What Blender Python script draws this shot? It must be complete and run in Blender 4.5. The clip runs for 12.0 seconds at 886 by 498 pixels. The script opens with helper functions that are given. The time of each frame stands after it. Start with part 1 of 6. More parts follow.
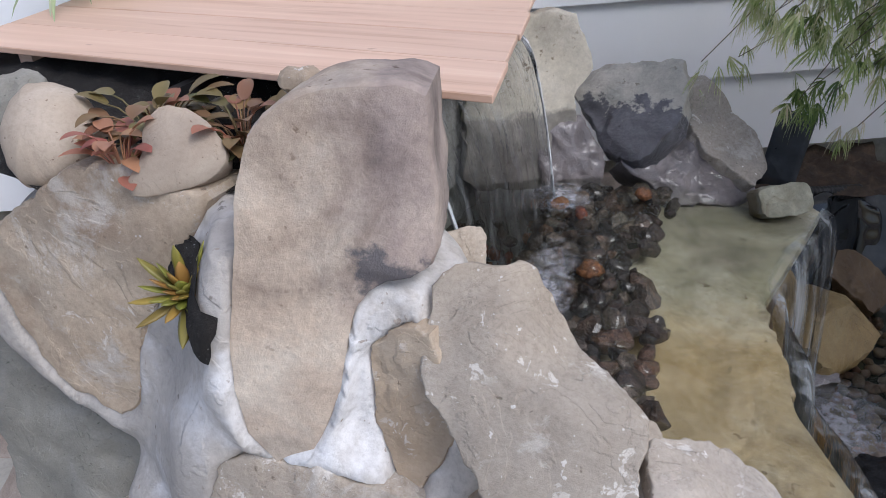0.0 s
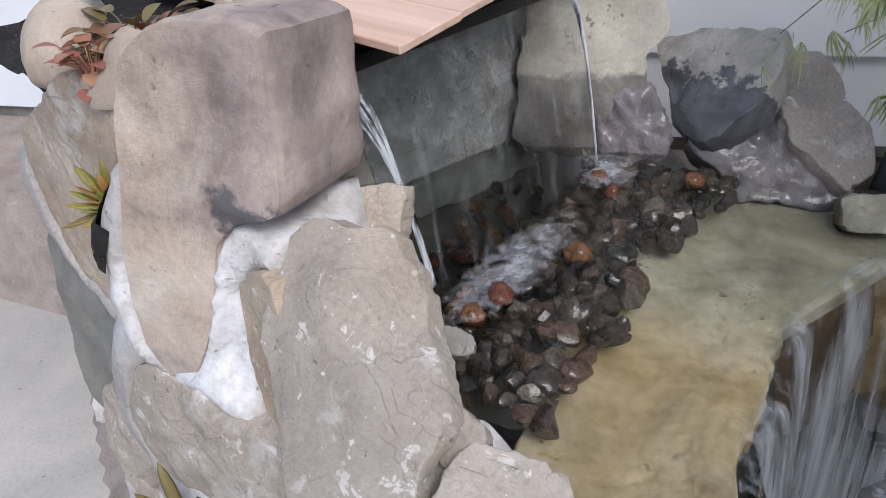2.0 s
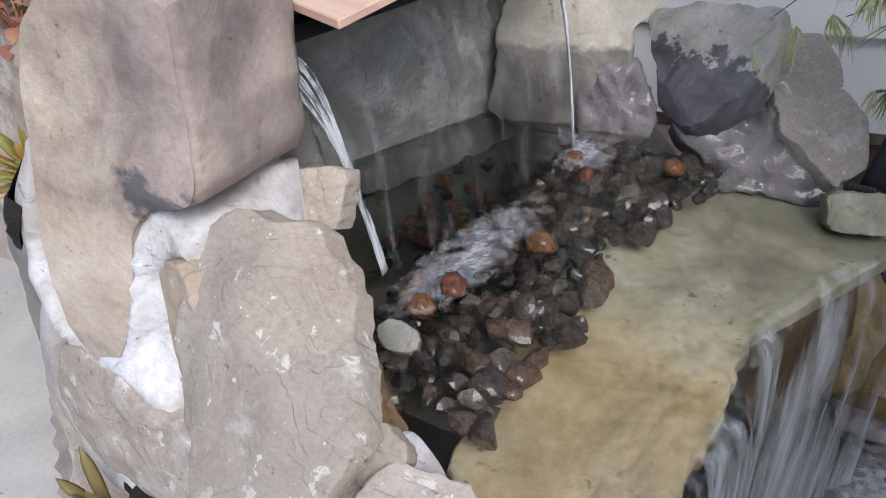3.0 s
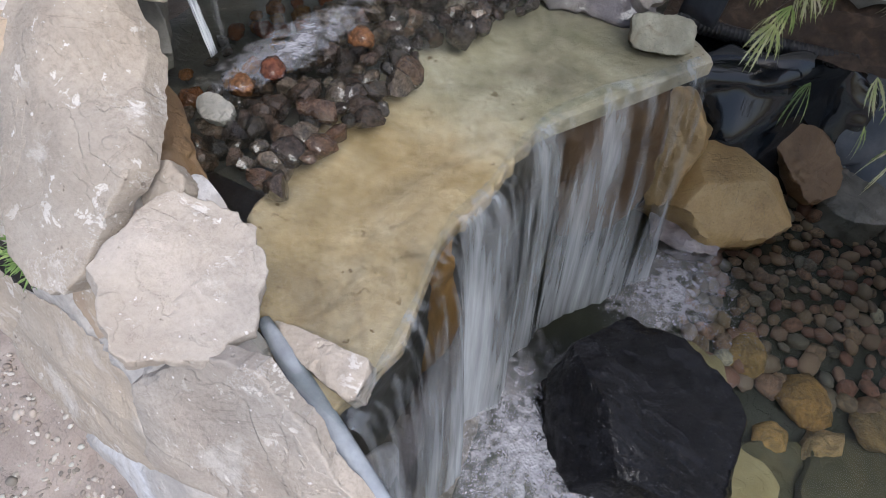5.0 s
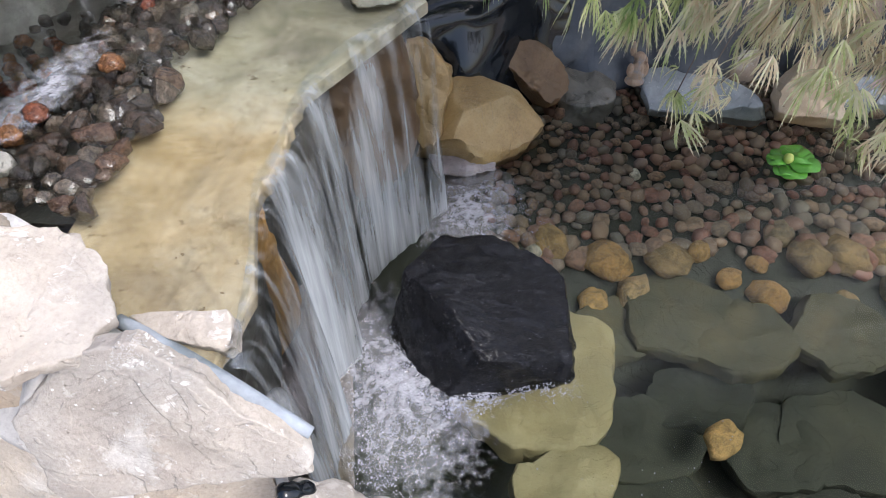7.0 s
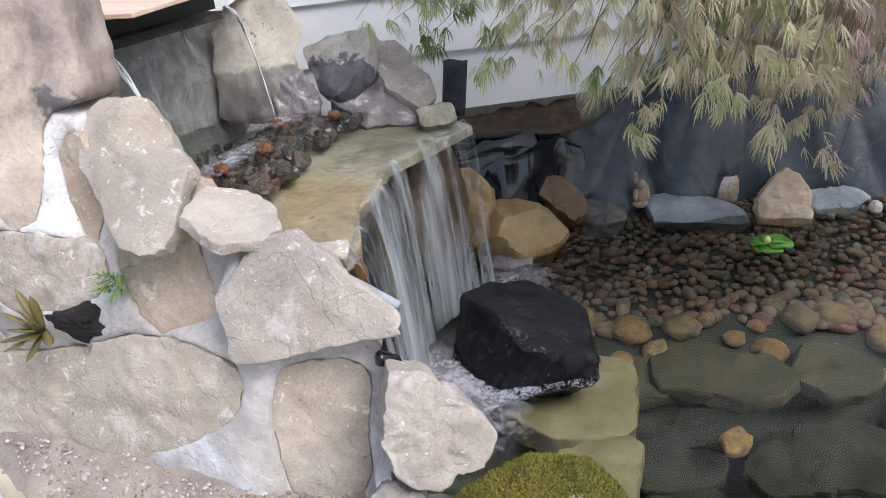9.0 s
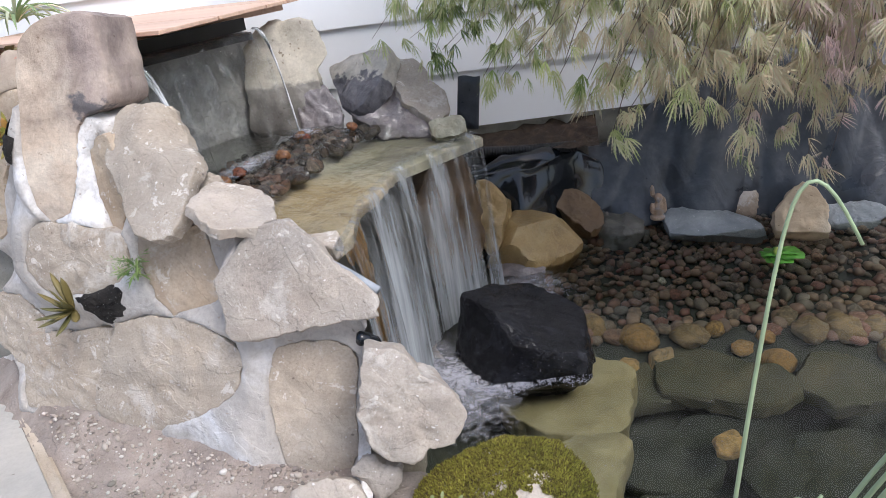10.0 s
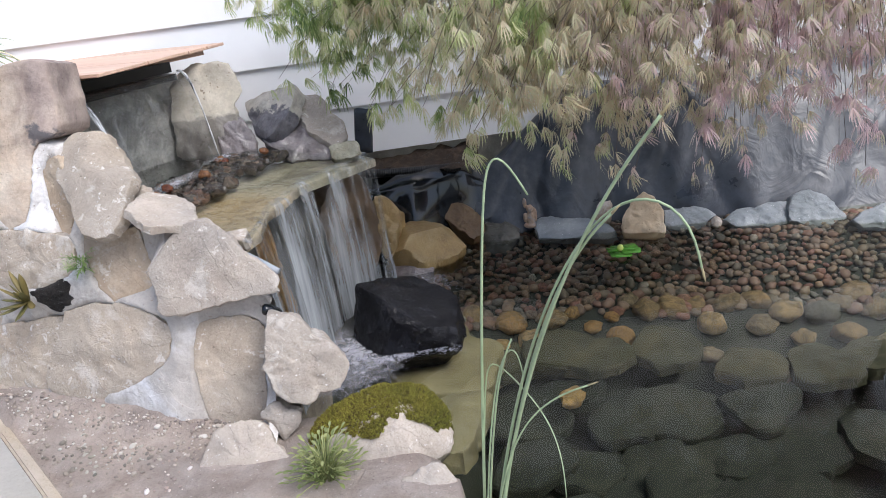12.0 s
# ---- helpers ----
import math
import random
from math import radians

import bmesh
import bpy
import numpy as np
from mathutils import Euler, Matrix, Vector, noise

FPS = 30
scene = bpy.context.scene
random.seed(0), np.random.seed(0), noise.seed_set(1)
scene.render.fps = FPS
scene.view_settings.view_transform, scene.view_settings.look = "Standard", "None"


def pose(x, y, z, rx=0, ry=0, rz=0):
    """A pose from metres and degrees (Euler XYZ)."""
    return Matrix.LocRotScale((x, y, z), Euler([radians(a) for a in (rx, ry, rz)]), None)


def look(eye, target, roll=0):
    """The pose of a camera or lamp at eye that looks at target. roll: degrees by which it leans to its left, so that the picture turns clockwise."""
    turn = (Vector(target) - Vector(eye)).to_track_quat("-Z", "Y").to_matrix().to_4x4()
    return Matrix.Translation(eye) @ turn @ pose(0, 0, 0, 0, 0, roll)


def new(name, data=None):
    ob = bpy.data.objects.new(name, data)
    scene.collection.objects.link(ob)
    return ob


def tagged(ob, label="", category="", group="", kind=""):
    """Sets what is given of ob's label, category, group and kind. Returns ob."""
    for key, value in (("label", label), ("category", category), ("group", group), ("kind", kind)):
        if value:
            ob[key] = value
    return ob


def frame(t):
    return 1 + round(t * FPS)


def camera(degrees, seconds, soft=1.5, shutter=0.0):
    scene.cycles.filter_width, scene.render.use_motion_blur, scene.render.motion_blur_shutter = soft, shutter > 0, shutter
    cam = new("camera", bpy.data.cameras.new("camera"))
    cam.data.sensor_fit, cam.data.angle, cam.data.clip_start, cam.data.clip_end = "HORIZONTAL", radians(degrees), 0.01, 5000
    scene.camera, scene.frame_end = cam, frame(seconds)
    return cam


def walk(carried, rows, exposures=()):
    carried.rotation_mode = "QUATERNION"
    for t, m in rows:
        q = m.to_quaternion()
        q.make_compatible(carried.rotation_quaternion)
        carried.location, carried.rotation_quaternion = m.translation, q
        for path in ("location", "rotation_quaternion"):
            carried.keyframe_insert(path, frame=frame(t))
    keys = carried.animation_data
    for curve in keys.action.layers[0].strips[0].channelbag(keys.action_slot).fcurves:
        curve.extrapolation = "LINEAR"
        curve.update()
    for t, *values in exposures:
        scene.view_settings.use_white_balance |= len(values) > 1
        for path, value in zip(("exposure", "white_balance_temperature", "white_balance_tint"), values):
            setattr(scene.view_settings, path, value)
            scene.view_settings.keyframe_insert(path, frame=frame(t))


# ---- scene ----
cam = camera(61.5, 12.0, 0.7)
PATH = [
    (0, (0.174, 0.095, 1.557), (-0.002, 1.813, 0.548), -3.9),
    (0.5, (0.289, 0.107, 1.545), (0.099, 1.797, 0.492), -2.9),
    (1, (0.434, 0.125, 1.532), (0.025, 1.77, 0.471), -3.4),
    (1.5, (0.597, 0.146, 1.521), (-0.033, 1.721, 0.462), -4.3),
    (2, (0.621, 0.266, 1.516), (-0.12, 1.768, 0.423), -5.0),
    (2.5, (0.637, 0.372, 1.519), (-0.109, 1.813, 0.349), -4.3),
    (2.7, (0.641, 0.395, 1.517), (-0.093, 1.826, 0.329), -3.5),
    (4.5, (0.882, 0.346, 1.527), (0.264, 1.751, 0.245), 1.4),
    (5, (0.958, 0.304, 1.545), (0.485, 1.546, 0.05), 4.4),
    (5.5, (0.954, 0.292, 1.54), (0.693, 1.512, -0.023), 2.5),
    (6, (0.985, 0.254, 1.565), (0.758, 1.517, 0.03), -2.3),
    (6.5, (1.006, 0.159, 1.545), (0.877, 1.512, 0.077), -1.3),
    (7, (1.005, 0.074, 1.54), (0.997, 1.466, 0.104), -1.8),
    (7.2, (0.976, 0.035, 1.514), (1.047, 1.474, 0.127), -4.1),
    (8.8, (1.0, -0.728, 1.401), (0.994, 1.019, 0.426), -7.0),
    (9, (1.028, -0.806, 1.395), (0.885, 0.994, 0.536), -6.6),
    (9.5, (1.167, -0.896, 1.348), (0.899, 0.921, 0.555), -6.4),
    (10, (1.255, -0.959, 1.338), (0.935, 0.862, 0.576), -7.9),
    (10.5, (1.408, -1.108, 1.364), (1.021, 0.72, 0.651), -7.4),
    (11, (1.485, -1.225, 1.367), (1.136, 0.618, 0.672), -7.3),
    (11.5, (1.516, -1.372, 1.365), (1.33, 0.502, 0.691), -7.4),
    (12, (1.495, -1.523, 1.397), (1.351, 0.346, 0.699), -7.5),
]
walk(cam, [(t, look(eye, target, roll)) for t, eye, target, roll in PATH],
     [(t, stops, 5800.0 + 200.0 * min(1.0, t / 9.0), 10.0) for t, stops in ((0.0, -0.05), (1.5, 0.0), (2.7, 0.15), (4.3, 0.25), (5.0, 0.34), (5.5, 0.62), (7.2, 0.90), (8.8, 0.62), (9.5, 0.42), (12.0, 0.44))])

# ---- light: bright overcast, soft sun from the front ----
world = bpy.data.worlds.new("sky")
scene.world = world
world.use_nodes = True
wn = world.node_tree.nodes
sky = wn.new("ShaderNodeTexSky")
sky.sky_type = "NISHITA"
sky.sun_disc = False
sky.sun_elevation = radians(55)
sky.sun_rotation = radians(135)
sky.dust_density = 4.0
world.node_tree.links.new(sky.outputs[0], wn["Background"].inputs[0])
wn["Background"].inputs[1].default_value = 0.15
sun_data = bpy.data.lights.new("sun", "SUN")
sun_data.energy, sun_data.angle, sun_data.color = 1.5, radians(25), (1.0, 0.97, 0.94)
sun = new("sun", sun_data)
sun.matrix_world = look((4.2, -2.6, 5.4), (0.6, 1.0, 0.0))


# ---- mesh helpers ----
def mesh_object(name, verts, faces, mat, parent=None, label="", smooth=True):
    me = bpy.data.meshes.new(name)
    me.from_pydata([tuple(v) for v in verts], [], [tuple(f) for f in faces])
    me.materials.append(mat)
    if smooth:
        me.polygons.foreach_set("use_smooth", [True] * len(me.polygons))
    ob = new(name, me)
    if parent is not None:
        ob.parent = parent
    if label:
        ob["label"] = label
    return ob


def part(name, bm, mat, parent=None, label="", smooth=False):
    me = bpy.data.meshes.new(name)
    bmesh.ops.recalc_face_normals(bm, faces=bm.faces)
    bm.to_mesh(me)
    bm.free()
    me.materials.append(mat)
    if smooth:
        me.polygons.foreach_set("use_smooth", [True] * len(me.polygons))
    ob = new(name, me)
    if parent is not None:
        ob.parent = parent
    if label:
        ob["label"] = label
    return ob


def thing(name, at, label, category, group="", kind=""):
    ob = new(name)
    ob.location = at
    return tagged(ob, label, category, group, kind)


def fbm(p, octaves=4):
    total, amp = 0.0, 1.0
    q = Vector(p)
    for _ in range(octaves):
        total += amp * noise.noise(q)
        q = q * 2.03
        amp *= 0.5
    return total


def grid_faces(rows, cols, wrap=False):
    faces = []
    last = cols if wrap else cols - 1
    for i in range(rows - 1):
        for j in range(last):
            k = (j + 1) % cols
            faces.append((i * cols + j, i * cols + k, (i + 1) * cols + k, (i + 1) * cols + j))
    return faces


def tube_geo(points, radii, sides=8):
    """Verts and faces of a round tube along points, closed at both ends."""
    verts, faces = [], []
    pts = [Vector(p) for p in points]
    side = None
    for i, p in enumerate(pts):
        d = (pts[min(i + 1, len(pts) - 1)] - pts[max(i - 1, 0)]).normalized()
        if side is None:
            side = d.orthogonal().normalized()
        side = (side - d * side.dot(d)).normalized()
        other = d.cross(side)
        r = radii[i] if hasattr(radii, "__len__") else radii
        for k in range(sides):
            a = 2 * math.pi * k / sides
            verts.append(p + (side * math.cos(a) + other * math.sin(a)) * r)
    faces = grid_faces(len(pts), sides, True)
    faces.append(tuple(range(sides - 1, -1, -1)))
    faces.append(tuple(range((len(pts) - 1) * sides, len(pts) * sides)))
    return verts, faces


def bezier(a, b, c, d, count):
    out = []
    for i in range(count):
        t = i / (count - 1)
        s = 1 - t
        out.append(Vector(a) * s ** 3 + Vector(b) * 3 * s * s * t + Vector(c) * 3 * s * t * t + Vector(d) * t ** 3)
    return out


def merge(geos):
    verts, faces = [], []
    for v, f in geos:
        o = len(verts)
        verts.extend(v)
        faces.extend(tuple(i + o for i in q) for q in f)
    return verts, faces


# ---- materials ----
def nodes_of(name):
    mat = bpy.data.materials.new(name)
    mat.use_nodes = True
    nt = mat.node_tree
    return mat, nt, nt.nodes["Principled BSDF"]


def coords(nt, scale=(1, 1, 1), vary=True):
    tc = nt.nodes.new("ShaderNodeTexCoord")
    mp = nt.nodes.new("ShaderNodeMapping")
    mp.inputs["Scale"].default_value = scale
    if vary:
        info = nt.nodes.new("ShaderNodeObjectInfo")
        mul = nt.nodes.new("ShaderNodeMath")
        mul.operation = "MULTIPLY"
        mul.inputs[1].default_value = 37.0
        nt.links.new(info.outputs["Random"], mul.inputs[0])
        add = nt.nodes.new("ShaderNodeVectorMath")
        nt.links.new(tc.outputs["Object"], add.inputs[0])
        nt.links.new(mul.outputs[0], add.inputs[1])
        nt.links.new(add.outputs[0], mp.inputs["Vector"])
    else:
        nt.links.new(tc.outputs["Object"], mp.inputs["Vector"])
    return mp.outputs[0]


def noise_node(nt, vec, scale, detail=6, rough=0.6, distort=0.0):
    n = nt.nodes.new("ShaderNodeTexNoise")
    n.inputs["Scale"].default_value = scale
    n.inputs["Detail"].default_value = detail
    n.inputs["Roughness"].default_value = rough
    n.inputs["Distortion"].default_value = distort
    nt.links.new(vec, n.inputs["Vector"])
    return n.outputs["Fac"]


def ramp(nt, fac, stops):
    r = nt.nodes.new("ShaderNodeValToRGB")
    els = r.color_ramp.elements
    while len(els) < len(stops):
        els.new(0.5)
    for e, (pos, col) in zip(els, stops):
        e.position = pos
        e.color = (*col, 1) if len(col) == 3 else col
    nt.links.new(fac, r.inputs[0])
    return r.outputs[0]


def mix(nt, fac, a, b, mode="MIX"):
    m = nt.nodes.new("ShaderNodeMix")
    m.data_type, m.blend_type = "RGBA", mode
    for sock, val in ((m.inputs["Factor"], fac), (m.inputs["A"], a), (m.inputs["B"], b)):
        if isinstance(val, (int, float)):
            sock.default_value = val
        elif isinstance(val, tuple):
            sock.default_value = (*val, 1)
        else:
            nt.links.new(val, sock)
    return m.outputs["Result"]


def bump(nt, height, strength, dist=0.01, base=None):
    b = nt.nodes.new("ShaderNodeBump")
    b.inputs["Strength"].default_value = strength
    b.inputs["Distance"].default_value = dist
    nt.links.new(height, b.inputs["Height"])
    if base is not None:
        nt.links.new(base, b.inputs["Normal"])
    return b.outputs[0]


def stone(name, c1, c2, c3, scale=5.0, rough=0.85, speck=None, grain=0.5, relief=0.9, stain=None, spread=0.16, stretch=(1, 1, 1), veins=None, smear=None):
    """Natural stone: three tones, a fine grain, pale specks and stains of its own, chalky smears and scuffs, relief at three scales."""
    mat, nt, bs = nodes_of(name)
    vec = coords(nt, stretch)
    c1 = tuple(0.4 * b + 0.6 * a for a, b in zip(c1, c2))
    c3 = tuple(0.3 * b + 0.7 * a for a, b in zip(c3, c2))
    big = noise_node(nt, vec, scale, 8, 0.62, 0.4)
    col = ramp(nt, big, [(0.5 - spread, c1), (0.5, c2), (0.5 + spread, c3)])
    fine = noise_node(nt, vec, scale * 26, 5, 0.7)
    shade = ramp(nt, fine, [(0.30, (0.74, 0.73, 0.72)), (0.5, (1.0, 1.0, 1.0)), (0.70, (1.16, 1.16, 1.16))])
    where = ramp(nt, noise_node(nt, vec, scale * 0.9, 4, 0.6, 0.5), [(0.38, (0.5 * grain,) * 3), (0.62, (grain,) * 3)])
    col = mix(nt, where, col, mix(nt, 1.0, col, shade, "MULTIPLY"))
    broad = noise_node(nt, vec, scale * 0.4, 5, 0.6, 0.6)
    col = mix(nt, 1.0, col, ramp(nt, broad, [(0.36, (0.86, 0.87, 0.885)), (0.5, (1.0, 0.995, 0.99)), (0.64, (1.09, 1.065, 1.03))]), "MULTIPLY")
    if stain:
        s = noise_node(nt, vec, scale * 0.55, 5, 0.55, 0.8)
        col = mix(nt, ramp(nt, s, [(0.56, (0, 0, 0)), (0.66, (0.8, 0.8, 0.8))]), col, stain)
    if smear:
        film = noise_node(nt, vec, scale * 1.1, 10, 0.72, 0.3)
        col = mix(nt, ramp(nt, film, [(0.56, (0, 0, 0)), (0.64, (0.6, 0.6, 0.6))]), col, smear)
        scuff = noise_node(nt, vec, scale * 4.5, 7, 0.68, 0.5)
        gate = ramp(nt, noise_node(nt, vec, scale * 0.8, 3), [(0.46, (0, 0, 0)), (0.56, (1, 1, 1))])
        thin = ramp(nt, scuff, [(0.60, (0, 0, 0)), (0.63, (0.75, 0.75, 0.75))])
        col = mix(nt, mix(nt, 1.0, thin, gate, "MULTIPLY"), col, tuple(min(0.8, 1.12 * k) for k in smear))
        crack = noise_node(nt, vec, scale * 0.7, 8, 0.65, 0.8)
        col = mix(nt, ramp(nt, crack, [(0.406, (0, 0, 0)), (0.409, (0.7, 0.7, 0.7)), (0.412, (0, 0, 0))]), col, mix(nt, 1.0, col, (0.45, 0.42, 0.40), "MULTIPLY"))
    if speck:
        v = nt.nodes.new("ShaderNodeTexNoise")
        v.inputs["Scale"].default_value = scale * 16
        v.inputs["Detail"].default_value = 3
        nt.links.new(vec, v.inputs["Vector"])
        col = mix(nt, ramp(nt, v.outputs["Fac"], [(0.69, (0, 0, 0)), (0.72, (0.9, 0.9, 0.9))]), col, speck)
    if veins:
        line = nt.nodes.new("ShaderNodeTexNoise")
        line.inputs["Scale"].default_value = scale * 0.9
        line.inputs["Detail"].default_value = 9
        line.inputs["Roughness"].default_value = 0.72
        nt.links.new(vec, line.inputs["Vector"])
        thin = ramp(nt, line.outputs["Fac"], [(0.490, (0, 0, 0)), (0.498, (0.5, 0.5, 0.5)), (0.504, (0, 0, 0))])
        gate = ramp(nt, noise_node(nt, vec, scale * 0.8, 2), [(0.56, (0, 0, 0)), (0.66, (1, 1, 1))])
        col = mix(nt, mix(nt, 1.0, thin, gate, "MULTIPLY"), col, veins)
    flake = nt.nodes.new("ShaderNodeTexNoise")
    flake.inputs["Scale"].default_value = scale * 1.3
    flake.inputs["Detail"].default_value = 6
    flake.inputs["Distortion"].default_value = 0.5
    nt.links.new(vec, flake.inputs["Vector"])
    ledge = ramp(nt, flake.outputs["Fac"], [(0.41, (0.2, 0.2, 0.2)), (0.425, (0.4, 0.4, 0.4)), (0.54, (0.45, 0.45, 0.45)), (0.553, (0.65, 0.65, 0.65)), (0.63, (0.7, 0.7, 0.7)), (0.643, (0.9, 0.9, 0.9))])
    pits = ramp(nt, noise_node(nt, vec, scale * 11, 3, 0.5), [(0.24, (1, 1, 1)), (0.29, (0, 0, 0))])
    col = mix(nt, pits, col, mix(nt, 1.0, col, (0.5, 0.48, 0.46), "MULTIPLY"))
    nt.links.new(col, bs.inputs["Base Color"])
    bs.inputs["Roughness"].default_value = rough
    mid = noise_node(nt, vec, scale * 4, 8, 0.65)
    n0 = bump(nt, ledge, min(1.0, relief * 0.75), 0.010)
    n1 = bump(nt, mid, relief * 0.42, 0.012, n0)
    nt.links.new(bump(nt, fine, relief * 0.55, 0.003, n1), bs.inputs["Normal"])
    return mat


def plain(name, col, rough=0.5, metal=0.0, vary=0.25, scale=12.0, relief=0.15):
    mat, nt, bs = nodes_of(name)
    vec = coords(nt)
    f = noise_node(nt, vec, scale, 5)
    lo = tuple(max(0, x * (1 - vary)) for x in col)
    hi = tuple(min(1, x * (1 + vary)) for x in col)
    nt.links.new(ramp(nt, f, [(0.3, lo), (0.7, hi)]), bs.inputs["Base Color"])
    bs.inputs["Roughness"].default_value = rough
    bs.inputs["Metallic"].default_value = metal
    nt.links.new(bump(nt, f, relief, 0.004), bs.inputs["Normal"])
    return mat


def water(name, tint, ripple, scale, stretch=(1, 1, 1), streak=None, rough=0.02):
    """Clear water: tinted see-through and mirror gloss by Fresnel, with ripples; streak: (amount, colour) of pale
    lines: air in the ropes, painted sky reflection in the sheet.
    """
    mat = bpy.data.materials.new(name)
    mat.use_nodes = True
    nt = mat.node_tree
    nt.nodes.clear()
    out = nt.nodes.new("ShaderNodeOutputMaterial")
    vec = coords(nt, stretch, False)
    f = noise_node(nt, vec, scale, 4, 0.5, 0.3)
    nrm = bump(nt, f, ripple, 0.02)
    tr = nt.nodes.new("ShaderNodeBsdfTransparent")
    tr.inputs[0].default_value = (*tint, 1)
    gl = nt.nodes.new("ShaderNodeBsdfGlossy")
    gl.inputs["Roughness"].default_value = rough
    nt.links.new(nrm, gl.inputs["Normal"])
    fr = nt.nodes.new("ShaderNodeFresnel")
    fr.inputs["IOR"].default_value = 1.33
    nt.links.new(nrm, fr.inputs["Normal"])
    mx = nt.nodes.new("ShaderNodeMixShader")
    nt.links.new(fr.outputs[0], mx.inputs[0])
    nt.links.new(tr.outputs[0], mx.inputs[1])
    nt.links.new(gl.outputs[0], mx.inputs[2])
    last = mx
    if streak:
        lo, hi, top, col = streak
        df = nt.nodes.new("ShaderNodeBsdfDiffuse")
        df.inputs[0].default_value = (*col, 1)
        g = noise_node(nt, vec, scale * 0.8, 5, 0.6, 0.2)
        sep = ramp(nt, g, [(lo, (0, 0, 0)), (hi, (top, top, top))])
        mx2 = nt.nodes.new("ShaderNodeMixShader")
        nt.links.new(sep, mx2.inputs[0])
        nt.links.new(mx.outputs[0], mx2.inputs[1])
        nt.links.new(df.outputs[0], mx2.inputs[2])
        last = mx2
    nt.links.new(last.outputs[0], out.inputs[0])
    return mat


def fall_material(name, z_foot, z_lip, thin, thick, col):
    """A veil of falling water: clear and glossy at the lip, clouded by air in long soft threads, whiter towards the foot."""
    mat = bpy.data.materials.new(name)
    mat.use_nodes = True
    nt = mat.node_tree
    nt.nodes.clear()
    out = nt.nodes.new("ShaderNodeOutputMaterial")
    broad = noise_node(nt, coords(nt, (1, 1, 0.06), False), 11, 3, 0.5, 0.15)
    thread = noise_node(nt, coords(nt, (1, 1, 0.05), False), 42, 4, 0.55, 0.1)
    nrm = bump(nt, thread, 0.5, 0.012)
    tr = nt.nodes.new("ShaderNodeBsdfTransparent")
    tr.inputs[0].default_value = (0.90, 0.92, 0.94, 1)
    gl = nt.nodes.new("ShaderNodeBsdfGlossy")
    gl.inputs["Roughness"].default_value = 0.12
    nt.links.new(nrm, gl.inputs["Normal"])
    fr = nt.nodes.new("ShaderNodeFresnel")
    fr.inputs["IOR"].default_value = 1.33
    nt.links.new(nrm, fr.inputs["Normal"])
    clear = nt.nodes.new("ShaderNodeMixShader")
    nt.links.new(fr.outputs[0], clear.inputs[0])
    nt.links.new(tr.outputs[0], clear.inputs[1])
    nt.links.new(gl.outputs[0], clear.inputs[2])
    df = nt.nodes.new("ShaderNodeBsdfDiffuse")
    df.inputs[0].default_value = (*col, 1)
    tl = nt.nodes.new("ShaderNodeBsdfTranslucent")
    tl.inputs[0].default_value = (*col, 1)
    milk = nt.nodes.new("ShaderNodeMixShader")
    milk.inputs[0].default_value = 0.3
    nt.links.new(df.outputs[0], milk.inputs[1])
    nt.links.new(tl.outputs[0], milk.inputs[2])
    tc = nt.nodes.new("ShaderNodeTexCoord")
    sep = nt.nodes.new("ShaderNodeSeparateXYZ")
    nt.links.new(tc.outputs["Object"], sep.inputs[0])
    air = nt.nodes.new("ShaderNodeMapRange")
    air.inputs["From Min"].default_value, air.inputs["From Max"].default_value = z_foot, z_lip
    air.inputs["To Min"].default_value, air.inputs["To Max"].default_value = thick, thin
    nt.links.new(sep.outputs["Z"], air.inputs["Value"])
    amount = air.outputs[0]
    for tex, gain in ((broad, 2.2), (thread, 1.35)):
        k = nt.nodes.new("ShaderNodeMath")
        k.operation = "MULTIPLY_ADD"
        nt.links.new(tex, k.inputs[0])
        k.inputs[1].default_value, k.inputs[2].default_value = gain, -0.5 * gain
        add = nt.nodes.new("ShaderNodeMath")
        add.operation, add.use_clamp = "ADD", True
        nt.links.new(amount, add.inputs[0])
        nt.links.new(k.outputs[0], add.inputs[1])
        amount = add.outputs[0]
    mx = nt.nodes.new("ShaderNodeMixShader")
    nt.links.new(amount, mx.inputs[0])
    nt.links.new(clear.outputs[0], mx.inputs[1])
    nt.links.new(milk.outputs[0], mx.inputs[2])
    nt.links.new(mx.outputs[0], out.inputs[0])
    return mat


SAND = stone("sandstone", (0.321, 0.264, 0.211), (0.417, 0.359, 0.294), (0.492, 0.433, 0.362), 5, 0.9, (0.62, 0.59, 0.56), grain=0.9, relief=0.9, smear=(0.60, 0.57, 0.53), veins=(0.70, 0.67, 0.64))
SAND_GREY = stone("grey sandstone", (0.289, 0.240, 0.192), (0.377, 0.327, 0.269), (0.444, 0.394, 0.334), 5, 0.9, (0.62, 0.59, 0.56), grain=0.9, relief=0.9, smear=(0.60, 0.57, 0.53), veins=(0.70, 0.67, 0.64))
SAND_PALE = stone("pale sandstone", (0.319, 0.275, 0.237), (0.396, 0.353, 0.307), (0.464, 0.416, 0.368), 5, 0.9, (0.7, 0.67, 0.65), grain=0.9, relief=0.9, smear=(0.60, 0.57, 0.53), veins=(0.70, 0.67, 0.64))
SAND_WARM = stone("warm sandstone", (0.296, 0.225, 0.163), (0.418, 0.338, 0.255), (0.494, 0.419, 0.331), 4, 0.9, (0.55, 0.51, 0.48), stain=(0.30, 0.22, 0.155), grain=0.9, relief=0.9, smear=(0.60, 0.57, 0.53), veins=(0.60, 0.56, 0.52))
